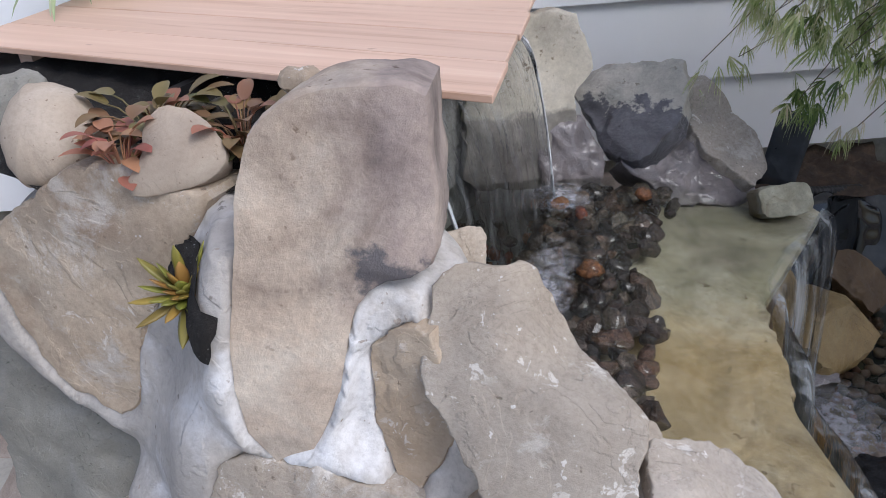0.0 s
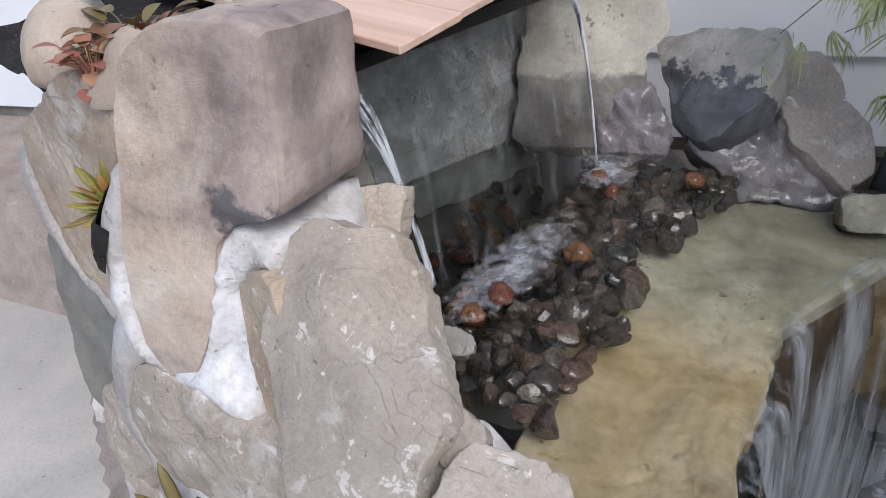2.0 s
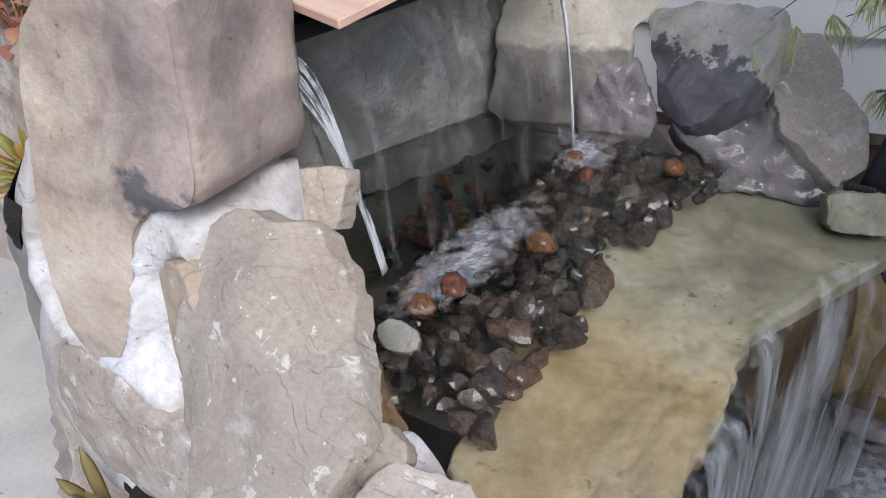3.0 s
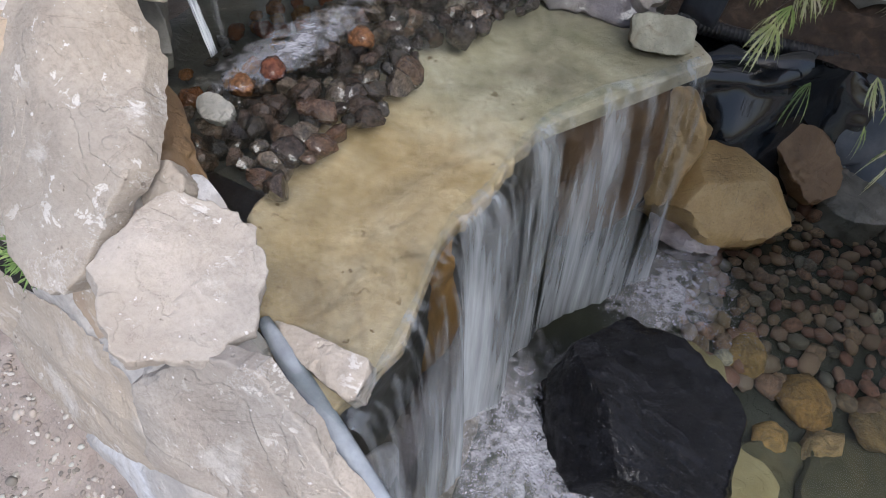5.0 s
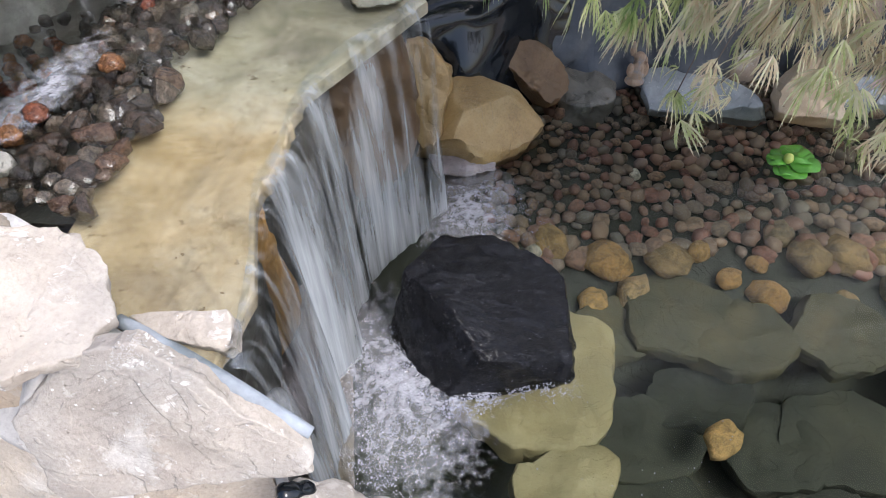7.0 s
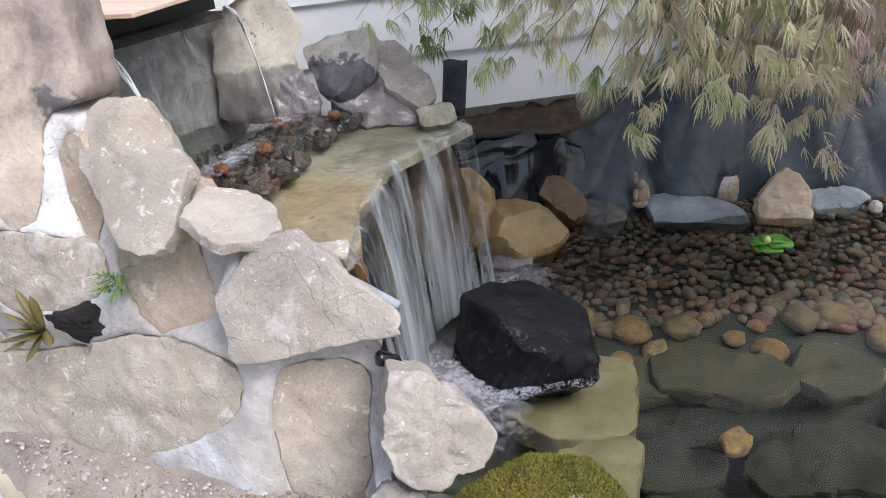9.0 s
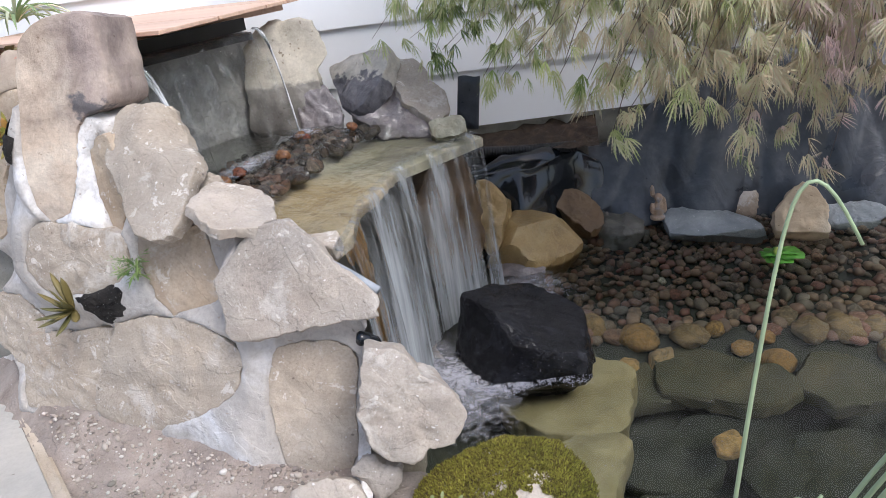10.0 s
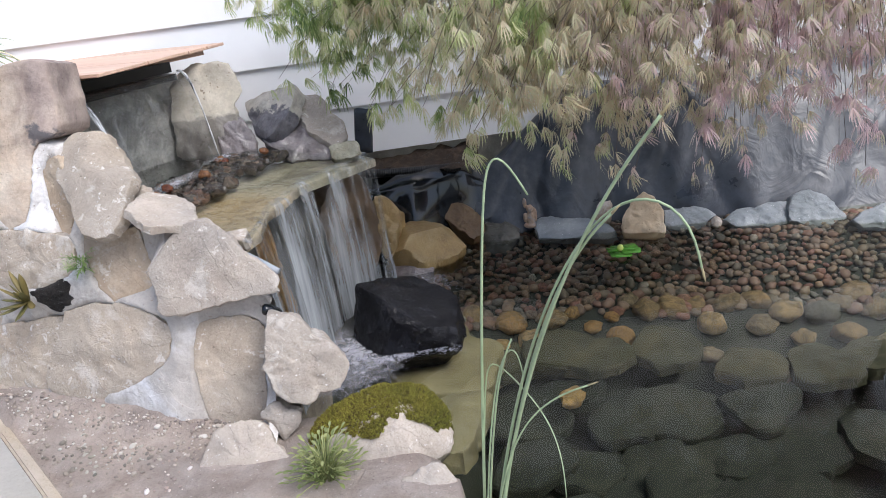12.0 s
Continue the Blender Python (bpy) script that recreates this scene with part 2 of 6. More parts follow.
ROUND = stone("round boulder", (0.33, 0.26, 0.20), (0.43, 0.355, 0.28), (0.51, 0.44, 0.365), 6, 0.85, (0.22, 0.16, 0.12), relief=0.35)
GREYROCK = stone("grey rock", (0.16, 0.15, 0.13), (0.25, 0.24, 0.21), (0.34, 0.33, 0.30), 7, 0.9, (0.12, 0.13, 0.10))
BROWN = stone("brown rock", (0.37, 0.275, 0.185), (0.49, 0.39, 0.285), (0.57, 0.49, 0.39), 6, 0.88, smear=(0.62, 0.59, 0.55))
ORANGE = stone("orange wet rock", (0.26, 0.13, 0.035), (0.42, 0.23, 0.065), (0.52, 0.33, 0.12), 6, 0.35, relief=0.8)
CREAM = stone("cream sandstone", (0.44, 0.33, 0.21), (0.56, 0.44, 0.30), (0.62, 0.52, 0.38), 5, 0.85, relief=0.7)
DARKBROWN = stone("dark wet brown rock", (0.07, 0.038, 0.016), (0.13, 0.078, 0.036), (0.20, 0.13, 0.066), 6, 0.48, relief=0.8)
WETBROWN = stone("wet brown rock", (0.19, 0.118, 0.044), (0.34, 0.235, 0.10), (0.44, 0.335, 0.175), 5, 0.40, None, relief=1.0, grain=0.8, veins=(0.46, 0.40, 0.28))
WETGREY = stone("wet grey rock", (0.105, 0.092, 0.094), (0.195, 0.172, 0.176), (0.29, 0.262, 0.265), 17, 0.42, None, relief=1.0, grain=0.9)
SLATE = stone("blue-grey slate", (0.13, 0.15, 0.16), (0.22, 0.24, 0.25), (0.36, 0.38, 0.39), 6, 0.6, (0.5, 0.52, 0.53))
DARKSTONE = stone("dark wet stone", (0.045, 0.048, 0.039), (0.105, 0.099, 0.081), (0.195, 0.180, 0.150), 6, 0.3)
BLACKROCK = stone("black rock", (0.002, 0.002, 0.003), (0.004, 0.004, 0.006), (0.014, 0.015, 0.020), 9, 0.24, (0.16, 0.16, 0.18), relief=1.4, stretch=(1, 3.0, 1), grain=1.0, veins=(0.20, 0.20, 0.22))
BLACKROCK.node_tree.nodes["Principled BSDF"].inputs["Coat Weight"].default_value = 0.10
BLACKROCK.node_tree.nodes["Principled BSDF"].inputs["Specular IOR Level"].default_value = 0.20
LEDGE = stone("sunken yellow flagstone", (0.20, 0.165, 0.08), (0.31, 0.265, 0.145), (0.40, 0.35, 0.215), 7, 0.7, grain=0.8)
BACKSTONE = stone("wet grey slab", (0.20, 0.20, 0.185), (0.37, 0.365, 0.345), (0.60, 0.59, 0.565), 13, 0.40, (0.62, 0.62, 0.60), relief=1.3, stain=(0.24, 0.235, 0.215), grain=0.9)
MOSSY = stone("lichen block", (0.17, 0.165, 0.12), (0.31, 0.30, 0.235), (0.46, 0.44, 0.36), 16, 0.8, (0.07, 0.05, 0.03), stain=(0.16, 0.12, 0.07))
MORTAR = stone("mortar", (0.37, 0.34, 0.31), (0.48, 0.45, 0.42), (0.84, 0.85, 0.88), 3, 0.95, (0.36, 0.31, 0.27), relief=1.0, spread=0.12, grain=0.8)
SOIL = stone("sandy soil", (0.20, 0.16, 0.135), (0.32, 0.27, 0.235), (0.42, 0.365, 0.325), 7, 0.95, (0.56, 0.53, 0.50), relief=1.1, grain=1.0)
POTSOIL = stone("black potting soil", (0.006, 0.005, 0.005), (0.014, 0.012, 0.011), (0.03, 0.026, 0.023), 16, 0.95, (0.55, 0.55, 0.55), relief=1.0, grain=1.0)
MULCH = stone("wet mulch", (0.02, 0.012, 0.008), (0.05, 0.032, 0.02), (0.12, 0.08, 0.05), 22, 0.8, relief=1.0)
CONCRETE = stone("patio concrete", (0.38, 0.36, 0.315), (0.45, 0.43, 0.39), (0.51, 0.49, 0.45), 3, 0.9, None, relief=0.2)
UNDER = stone("olive pond stone", (0.038, 0.041, 0.025), (0.070, 0.067, 0.038), (0.120, 0.102, 0.056), 5, 0.8, None, grain=0.5)
# darker copy of UNDER: light lost in deep water, put into the colour
DEEP = stone("water-dimmed deep pond stone", (0.013, 0.016, 0.012), (0.026, 0.030, 0.021), (0.046, 0.047, 0.031), 5, 0.8, None, grain=0.5)
POND = stone("silted pond liner", (0.022, 0.027, 0.021), (0.042, 0.046, 0.034), (0.072, 0.072, 0.050), 5, 0.8)
SIDING = plain("white siding paint", (0.80, 0.81, 0.83), 0.55, 0, 0.03, 3, 0.05)
WETLINER = plain("wet black liner", (0.006, 0.008, 0.011), 0.07, 0, 0.4, 9, 0.25)
BLACKPLASTIC = plain("black plastic", (0.012, 0.012, 0.013), 0.45)
FIGURE = stone("weathered figurine", (0.22, 0.13, 0.08), (0.42, 0.30, 0.21), (0.25, 0.30, 0.36), 24, 0.6)
SEAL = plain("grey sealing foam", (0.30, 0.325, 0.36), 0.7, 0, 0.2, 30, 0.6)
LEAFGREEN = plain("lily green", (0.085, 0.26, 0.025), 0.4, 0, 0.35)
BUD = plain("pale bud", (0.45, 0.52, 0.12), 0.5)
EDGING = stone("pale timber edging", (0.40, 0.33, 0.25), (0.50, 0.43, 0.34), (0.57, 0.50, 0.42), 6, 0.85, stretch=(1, 1, 1))
REED = plain("reed green", (0.33, 0.42, 0.25), 0.5, 0, 0.2, 20)
REEDTIP = plain("straw tip", (0.42, 0.36, 0.20), 0.7)
TWIG = plain("maple bark", (0.11, 0.085, 0.07), 0.8)
POND_WATER = water("pond water", (0.90, 0.93, 0.88), 0.06, 9)
POOL_WATER = water("pool water", (0.92, 0.94, 0.92), 0.42, 30, (1.6, 1, 1))
FALL = fall_material("falling water", 0.0, 0.66, 0.03, 0.60, (0.47, 0.50, 0.53))
# the sheet's pale streaks are sky reflection put into a diffuse colour
SHEET = water("clear water sheet", (0.94, 0.95, 0.95), 0.9, 34, (1, 1, 0.16), (0.52, 0.72, 0.20, (0.50, 0.52, 0.53)))
ROPE = water("white water rope", (0.95, 0.96, 0.97), 0.8, 60, (1, 1, 0.08), (0.38, 0.58, 0.68, (0.80, 0.82, 0.85)), 0.08)


def cedar_material():
    mat, nt, bs = nodes_of("fresh cedar")
    vec = coords(nt, (0.6, 12.0, 12.0))
    g = noise_node(nt, vec, 3, 6, 0.5, 0.6)
    col = ramp(nt, g, [(0.28, (0.50, 0.32, 0.23)), (0.42, (0.61, 0.425, 0.325)), (0.6, (0.65, 0.46, 0.36)), (0.75, (0.70, 0.53, 0.42))])
    knots = noise_node(nt, coords(nt, (1, 2.5, 2.5)), 9, 2, 0.4)
    col = mix(nt, ramp(nt, knots, [(0.74, (0, 0, 0)), (0.79, (1, 1, 1))]), col, (0.20, 0.085, 0.05))
    info = nt.nodes.new("ShaderNodeObjectInfo")
    tone = ramp(nt, info.outputs["Random"], [(0.0, (0.86, 0.84, 0.82)), (1.0, (1.08, 1.05, 1.02))])
    nt.links.new(mix(nt, 1.0, col, tone, "MULTIPLY"), bs.inputs["Base Color"])
    bs.inputs["Roughness"].default_value = 0.48
    nt.links.new(bump(nt, g, 0.35, 0.002), bs.inputs["Normal"])
    return mat


def pebble_material(name, stops, rough):
    mat, nt, bs = nodes_of(name)
    info = nt.nodes.new("ShaderNodeObjectInfo")
    col = ramp(nt, info.outputs["Random"], stops)
    vec = coords(nt)
    f = noise_node(nt, vec, 16, 6, 0.68)
    col = mix(nt, 1.0, col, ramp(nt, f, [(0.3, (0.6, 0.6, 0.6)), (0.7, (1.35, 1.35, 1.35))]), "MULTIPLY")
    spots = noise_node(nt, vec, 2.4, 5, 0.6, 0.6)
    col = mix(nt, 1.0, col, ramp(nt, spots, [(0.36, (0.62, 0.62, 0.62)), (0.5, (1.0, 0.98, 0.95)), (0.64, (1.4, 1.32, 1.25))]), "MULTIPLY")
    nt.links.new(col, bs.inputs["Base Color"])
    bs.inputs["Roughness"].default_value = rough
    film = noise_node(nt, vec, 3.2, 4, 0.6, 0.8)
    n0 = bump(nt, film, 0.7 if rough < 0.3 else 0.3, 0.16)
    nt.links.new(bump(nt, f, 0.45, 0.06, n0), bs.inputs["Normal"])
    return mat


def leaf_material(name, stops, rough=0.5, translucent=0.35, single=False):
    """Leaves or crumbs, each with a tone of its own; single: every leaf is an object."""
    mat, nt, bs = nodes_of(name)
    if single:
        pick = nt.nodes.new("ShaderNodeObjectInfo").outputs["Random"]
    else:
        pick = nt.nodes.new("ShaderNodeNewGeometry").outputs["Random Per Island"]
    col = ramp(nt, pick, stops)
    tc = coords(nt)
    big = noise_node(nt, tc, 2.2, 3)
    col = mix(nt, 1.0, col, ramp(nt, big, [(0.35, (0.7, 0.75, 0.7)), (0.65, (1.25, 1.15, 1.15))]), "MULTIPLY")
    nt.links.new(col, bs.inputs["Base Color"])
    bs.inputs["Roughness"].default_value = rough
    tl = nt.nodes.new("ShaderNodeBsdfTranslucent")
    nt.links.new(col, tl.inputs[0])
    mx = nt.nodes.new("ShaderNodeMixShader")
    mx.inputs[0].default_value = translucent
    nt.links.new(bs.outputs[0], mx.inputs[1])
    nt.links.new(tl.outputs[0], mx.inputs[2])
    nt.links.new(mx.outputs[0], nt.nodes["Material Output"].inputs[0])
    return mat


def maple_material():
    """Leaves in drifts of green, grey-green and bronze, dusty pink towards the tree's outer side."""
    mat, nt, bs = nodes_of("laceleaf maple leaves")
    tc = nt.nodes.new("ShaderNodeTexCoord")
    sep = nt.nodes.new("ShaderNodeSeparateXYZ")
    nt.links.new(tc.outputs["Object"], sep.inputs[0])
    geo = nt.nodes.new("ShaderNodeNewGeometry")
    drift = noise_node(nt, coords(nt, (1, 1, 0.7), False), 6.5, 4, 0.65, 0.5)
    side = nt.nodes.new("ShaderNodeMapRange")
    nt.links.new(sep.outputs["X"], side.inputs["Value"])
    side.inputs["From Min"].default_value, side.inputs["From Max"].default_value = -2.8, -1.0
    side.inputs["To Min"].default_value, side.inputs["To Max"].default_value = -0.15, 0.16
    total = nt.nodes.new("ShaderNodeMath")
    total.operation = "ADD"
    nt.links.new(drift, total.inputs[0])
    nt.links.new(side.outputs[0], total.inputs[1])
    total2 = nt.nodes.new("ShaderNodeMath")
    total2.operation = "MULTIPLY_ADD"
    nt.links.new(geo.outputs["Random Per Island"], total2.inputs[0])
    total2.inputs[1].default_value = 0.08
    nt.links.new(total.outputs[0], total2.inputs[2])
    col = ramp(nt, total2.outputs[0], [(0.24, (0.11, 0.18, 0.065)), (0.34, (0.28, 0.37, 0.125)), (0.42, (0.53, 0.57, 0.28)), (0.49, (0.69, 0.66, 0.48)), (0.55, (0.60, 0.48, 0.33)), (0.60, (0.58, 0.59, 0.38)), (0.66, (0.69, 0.56, 0.52)), (0.78, (0.73, 0.57, 0.60))])
    nt.links.new(col, bs.inputs["Base Color"])
    bs.inputs["Roughness"].default_value = 0.42
    tl = nt.nodes.new("ShaderNodeBsdfTranslucent")
    nt.links.new(col, tl.inputs[0])
    mx = nt.nodes.new("ShaderNodeMixShader")
    mx.inputs[0].default_value = 0.55
    nt.links.new(bs.outputs[0], mx.inputs[1])
    nt.links.new(tl.outputs[0], mx.inputs[2])
    nt.links.new(mx.outputs[0], nt.nodes["Material Output"].inputs[0])
    return mat


def liner_material():
    """Dusty rubber sheet with creases."""
    mat, nt, bs = nodes_of("dusty pond liner")
    vec = coords(nt, (1, 1, 1), False)
    dust = noise_node(nt, vec, 5, 6, 0.65, 0.1)
    nt.links.new(ramp(nt, dust, [(0.36, (0.024, 0.028, 0.036)), (0.52, (0.048, 0.054, 0.066)), (0.70, (0.105, 0.112, 0.125))]), bs.inputs["Base Color"])
    nt.links.new(ramp(nt, dust, [(0.35, (0.24, 0.24, 0.24)), (0.6, (0.45, 0.45, 0.45))]), bs.inputs["Roughness"])
    line = noise_node(nt, coords(nt, (1, 1.6, 0.6), False), 5, 4, 0.5, 1.2)
    crease = ramp(nt, line, [(0.38, (0, 0, 0)), (0.46, (0.7, 0.7, 0.7)), (0.5, (1, 1, 1)), (0.54, (0.7, 0.7, 0.7)), (0.62, (0, 0, 0))])
    n0 = bump(nt, crease, 0.16, 0.012)
    nt.links.new(bump(nt, noise_node(nt, vec, 40, 4), 0.15, 0.002, n0), bs.inputs["Normal"])
    return mat


def two_tone(name, dry, wet, axis_name, level, soft, wild=0.10, wet_rough=0.25, scale=7.0, spot=None, dry_rough=0.88, relief=0.8):
    """Stone with a darker soaked part past an uneven line across its face; spot: (x, y, radius, colour) of one dark stain."""
    mat, nt, bs = nodes_of(name)
    vec = coords(nt)
    tc = nt.nodes.new("ShaderNodeTexCoord")
    sep = nt.nodes.new("ShaderNodeSeparateXYZ")
    nt.links.new(tc.outputs["Object"], sep.inputs[0])
    big = noise_node(nt, vec, scale, 8, 0.62, 0.4)
    fine = noise_node(nt, vec, scale * 14, 6, 0.7)
    shade = ramp(nt, fine, [(0.3, (0.87, 0.87, 0.87)), (0.7, (1.10, 1.10, 1.10))])
    a = ramp(nt, big, [(0.34, dry[0]), (0.5, dry[1]), (0.66, dry[2])])
    b = ramp(nt, big, [(0.34, wet[0]), (0.5, wet[1]), (0.66, wet[2])])
    edge = noise_node(nt, vec, 11.0, 6, 0.65)
    k = nt.nodes.new("ShaderNodeMath")
    k.operation = "MULTIPLY_ADD"
    nt.links.new(edge, k.inputs[0])
    k.inputs[1].default_value = wild * 2
    nt.links.new(sep.outputs[axis_name], k.inputs[2])
    rng = nt.nodes.new("ShaderNodeMapRange")
    nt.links.new(k.outputs[0], rng.inputs["Value"])
    rng.inputs["From Min"].default_value = level + wild - soft
    rng.inputs["From Max"].default_value = level + wild + soft
    col = mix(nt, rng.outputs[0], b, a)
    col = mix(nt, 1.0, col, shade, "MULTIPLY")
    blotch = noise_node(nt, vec, scale * 0.75, 6, 0.6, 0.9)
    col = mix(nt, 1.0, col, ramp(nt, blotch, [(0.36, (0.70, 0.68, 0.67)), (0.48, (0.96, 0.95, 0.94)), (0.62, (1.10, 1.08, 1.05))]), "MULTIPLY")
    pits = ramp(nt, noise_node(nt, vec, 55.0, 3, 0.5), [(0.30, (1, 1, 1)), (0.36, (0, 0, 0))])
    patch = ramp(nt, noise_node(nt, vec, 5.0, 3), [(0.48, (0, 0, 0)), (0.6, (1, 1, 1))])
    col = mix(nt, mix(nt, 1.0, pits, patch, "MULTIPLY"), col, mix(nt, 1.0, col, (0.45, 0.40, 0.36), "MULTIPLY"))
    if spot:
        x, y, radius, dark = spot
        sub = nt.nodes.new("ShaderNodeVectorMath")
        sub.operation = "SUBTRACT"
        nt.links.new(tc.outputs["Object"], sub.inputs[0])
        sub.inputs[1].default_value = (x, y, 0)
        ln = nt.nodes.new("ShaderNodeVectorMath")
        ln.operation = "LENGTH"
        nt.links.new(sub.outputs[0], ln.inputs[0])
        add = nt.nodes.new("ShaderNodeMath")
        add.operation = "MULTIPLY_ADD"
        nt.links.new(edge, add.inputs[0])
        add.inputs[1].default_value = radius * 2.4
        nt.links.new(ln.outputs["Value"], add.inputs[2])
        col = mix(nt, ramp(nt, add.outputs[0], [(radius * 1.6, (0.85, 0.85, 0.85)), (radius * 1.8, (0, 0, 0))]), col, dark)
    nt.links.new(col, bs.inputs["Base Color"])
    rr = nt.nodes.new("ShaderNodeMapRange")
    nt.links.new(rng.outputs[0], rr.inputs["Value"])
    rr.inputs["To Min"].default_value = wet_rough
    rr.inputs["To Max"].default_value = dry_rough
    nt.links.new(rr.outputs[0], bs.inputs["Roughness"])
    mid = noise_node(nt, vec, scale * 4, 8, 0.7)
    n1 = bump(nt, mid, relief * 0.55, 0.012)
    nt.links.new(bump(nt, fine, 0.28, 0.003, n1), bs.inputs["Normal"])
    return mat


TALL = two_tone("smooth boulder", ((0.23, 0.185, 0.175), (0.365, 0.30, 0.27), (0.50, 0.42, 0.365)), ((0.38, 0.30, 0.235), (0.55, 0.455, 0.365), (0.63, 0.56, 0.475)), "X", 0.045, 0.05, 0.10, 0.85, 6.0,
                (0.100, -0.060, 0.105, (0.085, 0.085, 0.10)), relief=1.0)
YELLOW = two_tone("wet yellow flagstone", ((0.24, 0.225, 0.15), (0.36, 0.335, 0.245), (0.50, 0.465, 0.365)), ((0.34, 0.255, 0.135), (0.47, 0.375, 0.235), (0.55, 0.47, 0.34)), "Y", 0.08, 0.10, 0.16, 0.16, 5.0, None, 0.24, 0.9)
SPLASHED = two_tone("splashed grey stone", ((0.36, 0.355, 0.325), (0.48, 0.465, 0.425), (0.57, 0.55, 0.51)), ((0.06, 0.06, 0.072), (0.12, 0.12, 0.14), (0.22, 0.22, 0.25)), "Y", -0.005, 0.006, 0.17, 0.3, relief=1.7)
BEIGE_WET = two_tone("beige stone with a soaked foot", ((0.46, 0.425, 0.355), (0.53, 0.495, 0.42), (0.58, 0.54, 0.47)), ((0.17, 0.16, 0.14), (0.23, 0.215, 0.195), (0.30, 0.28, 0.255)), "Y", -0.02, 0.008, 0.05, 0.35, relief=0.5)


def foam_material():
    mat = bpy.data.materials.new("foam")
    mat.use_nodes = True
    nt = mat.node_tree
    bs = nt.nodes["Principled BSDF"]
    bs.inputs["Base Color"].default_value = (0.72, 0.72, 0.78, 1)
    bs.inputs["Roughness"].default_value = 0.25
    vec = coords(nt, (1, 1, 1), False)
    v = nt.nodes.new("ShaderNodeTexVoronoi")
    v.inputs["Scale"].default_value = 130
    nt.links.new(vec, v.inputs["Vector"])
    nt.links.new(bump(nt, v.outputs["Distance"], 0.9, 0.006), bs.inputs["Normal"])
    ln = nt.nodes.new("ShaderNodeVectorMath")
    ln.operation = "LENGTH"
    tc = nt.nodes.new("ShaderNodeTexCoord")
    nt.links.new(tc.outputs["Generated"], ln.inputs[0])
    sub = nt.nodes.new("ShaderNodeVectorMath")
    sub.operation = "SUBTRACT"
    nt.links.new(tc.outputs["Generated"], sub.inputs[0])
    sub.inputs[1].default_value = (0.5, 0.5, 0.5)
    nt.links.new(sub.outputs[0], ln.inputs[0])
    f = noise_node(nt, vec, 45, 5, 0.6)
    k = nt.nodes.new("ShaderNodeMath")
    k.operation = "SUBTRACT"
    nt.links.new(f, k.inputs[0])
    nt.links.new(ln.outputs["Value"], k.inputs[1])
    alpha = ramp(nt, k.outputs[0], [(0.0, (0, 0, 0)), (0.5, (0.5, 0.5, 0.5))])
    nt.links.new(alpha, bs.inputs["Alpha"])
    return mat


FOAM = foam_material()
BUBBLES = plain("white bubbles", (0.36, 0.36, 0.42), 0.10, 0, 0.08, 40, 0.1)


CEDAR = cedar_material()
PEB_WET = pebble_material("wet dark pebbles", [(0.0, (0.022, 0.017, 0.014)), (0.3, (0.085, 0.060, 0.044)), (0.5, (0.038, 0.034, 0.027)), (0.75, (0.14, 0.112, 0.084)), (0.92, (0.13, 0.07, 0.042)), (1.0, (0.22, 0.19, 0.15))], 0.09)
PEB_RED = pebble_material("red brown pebbles", [(0.0, (0.20, 0.060, 0.035)), (0.5, (0.27, 0.11, 0.045)), (1.0, (0.28, 0.16, 0.065))], 0.14)
PEB_POND = pebble_material("pond pebbles", [(0.0, (0.27, 0.13, 0.098)), (0.25, (0.33, 0.195, 0.14)), (0.5, (0.24, 0.195, 0.15)), (0.7, (0.36, 0.25, 0.168)), (0.9, (0.19, 0.17, 0.138)), (0.98, (0.25, 0.16, 0.125)), (1.0, (0.58, 0.57, 0.48))], 0.5)
PEB_BIG = pebble_material("large pond cobbles", [(0.0, (0.18, 0.145, 0.09)), (0.35, (0.30, 0.21, 0.10)), (0.6, (0.23, 0.185, 0.12)), (0.85, (0.10, 0.11, 0.09)), (1.0, (0.36, 0.25, 0.11))], 0.6)
PEB_OCHRE = pebble_material("ochre pond cobbles", [(0.0, (0.34, 0.20, 0.075)), (0.5, (0.42, 0.28, 0.115)), (1.0, (0.36, 0.26, 0.14))], 0.6)
for wet_mat in (PEB_WET, PEB_RED, WETGREY):  # a film of water
    shader = wet_mat.node_tree.nodes["Principled BSDF"]
    shader.inputs["Coat Weight"].default_value = 0.45
    shader.inputs["Coat Roughness"].default_value = 0.06
MAPLE = maple_material()
LINER = liner_material()
MOSS = leaf_material("moss", [(0.0, (0.075, 0.05, 0.018)), (0.35, (0.16, 0.13, 0.022)), (0.6, (0.24, 0.235, 0.03)), (1.0, (0.38, 0.37, 0.06))], 0.8, 0.2)
SUCC = leaf_material("succulent leaves", [(0.0, (0.22, 0.24, 0.04)), (0.35, (0.34, 0.29, 0.06)), (0.6, (0.40, 0.17, 0.05)), (0.8, (0.34, 0.26, 0.07)), (1.0, (0.24, 0.25, 0.06))], 0.4, 0.15, single=True)
SUCC_DULL = leaf_material("olive succulent leaves", [(0.0, (0.13, 0.13, 0.045)), (1.0, (0.21, 0.17, 0.06))], 0.5, 0.15, single=True)
FERN = leaf_material("small green plant", [(0.0, (0.15, 0.26, 0.07)), (1.0, (0.30, 0.42, 0.16))], 0.5, 0.25, single=True)
SPIDER = leaf_material("striped spider plant", [(0.0, (0.16, 0.30, 0.10)), (0.6, (0.42, 0.50, 0.30)), (1.0, (0.60, 0.64, 0.48))], 0.45, 0.25, single=True)
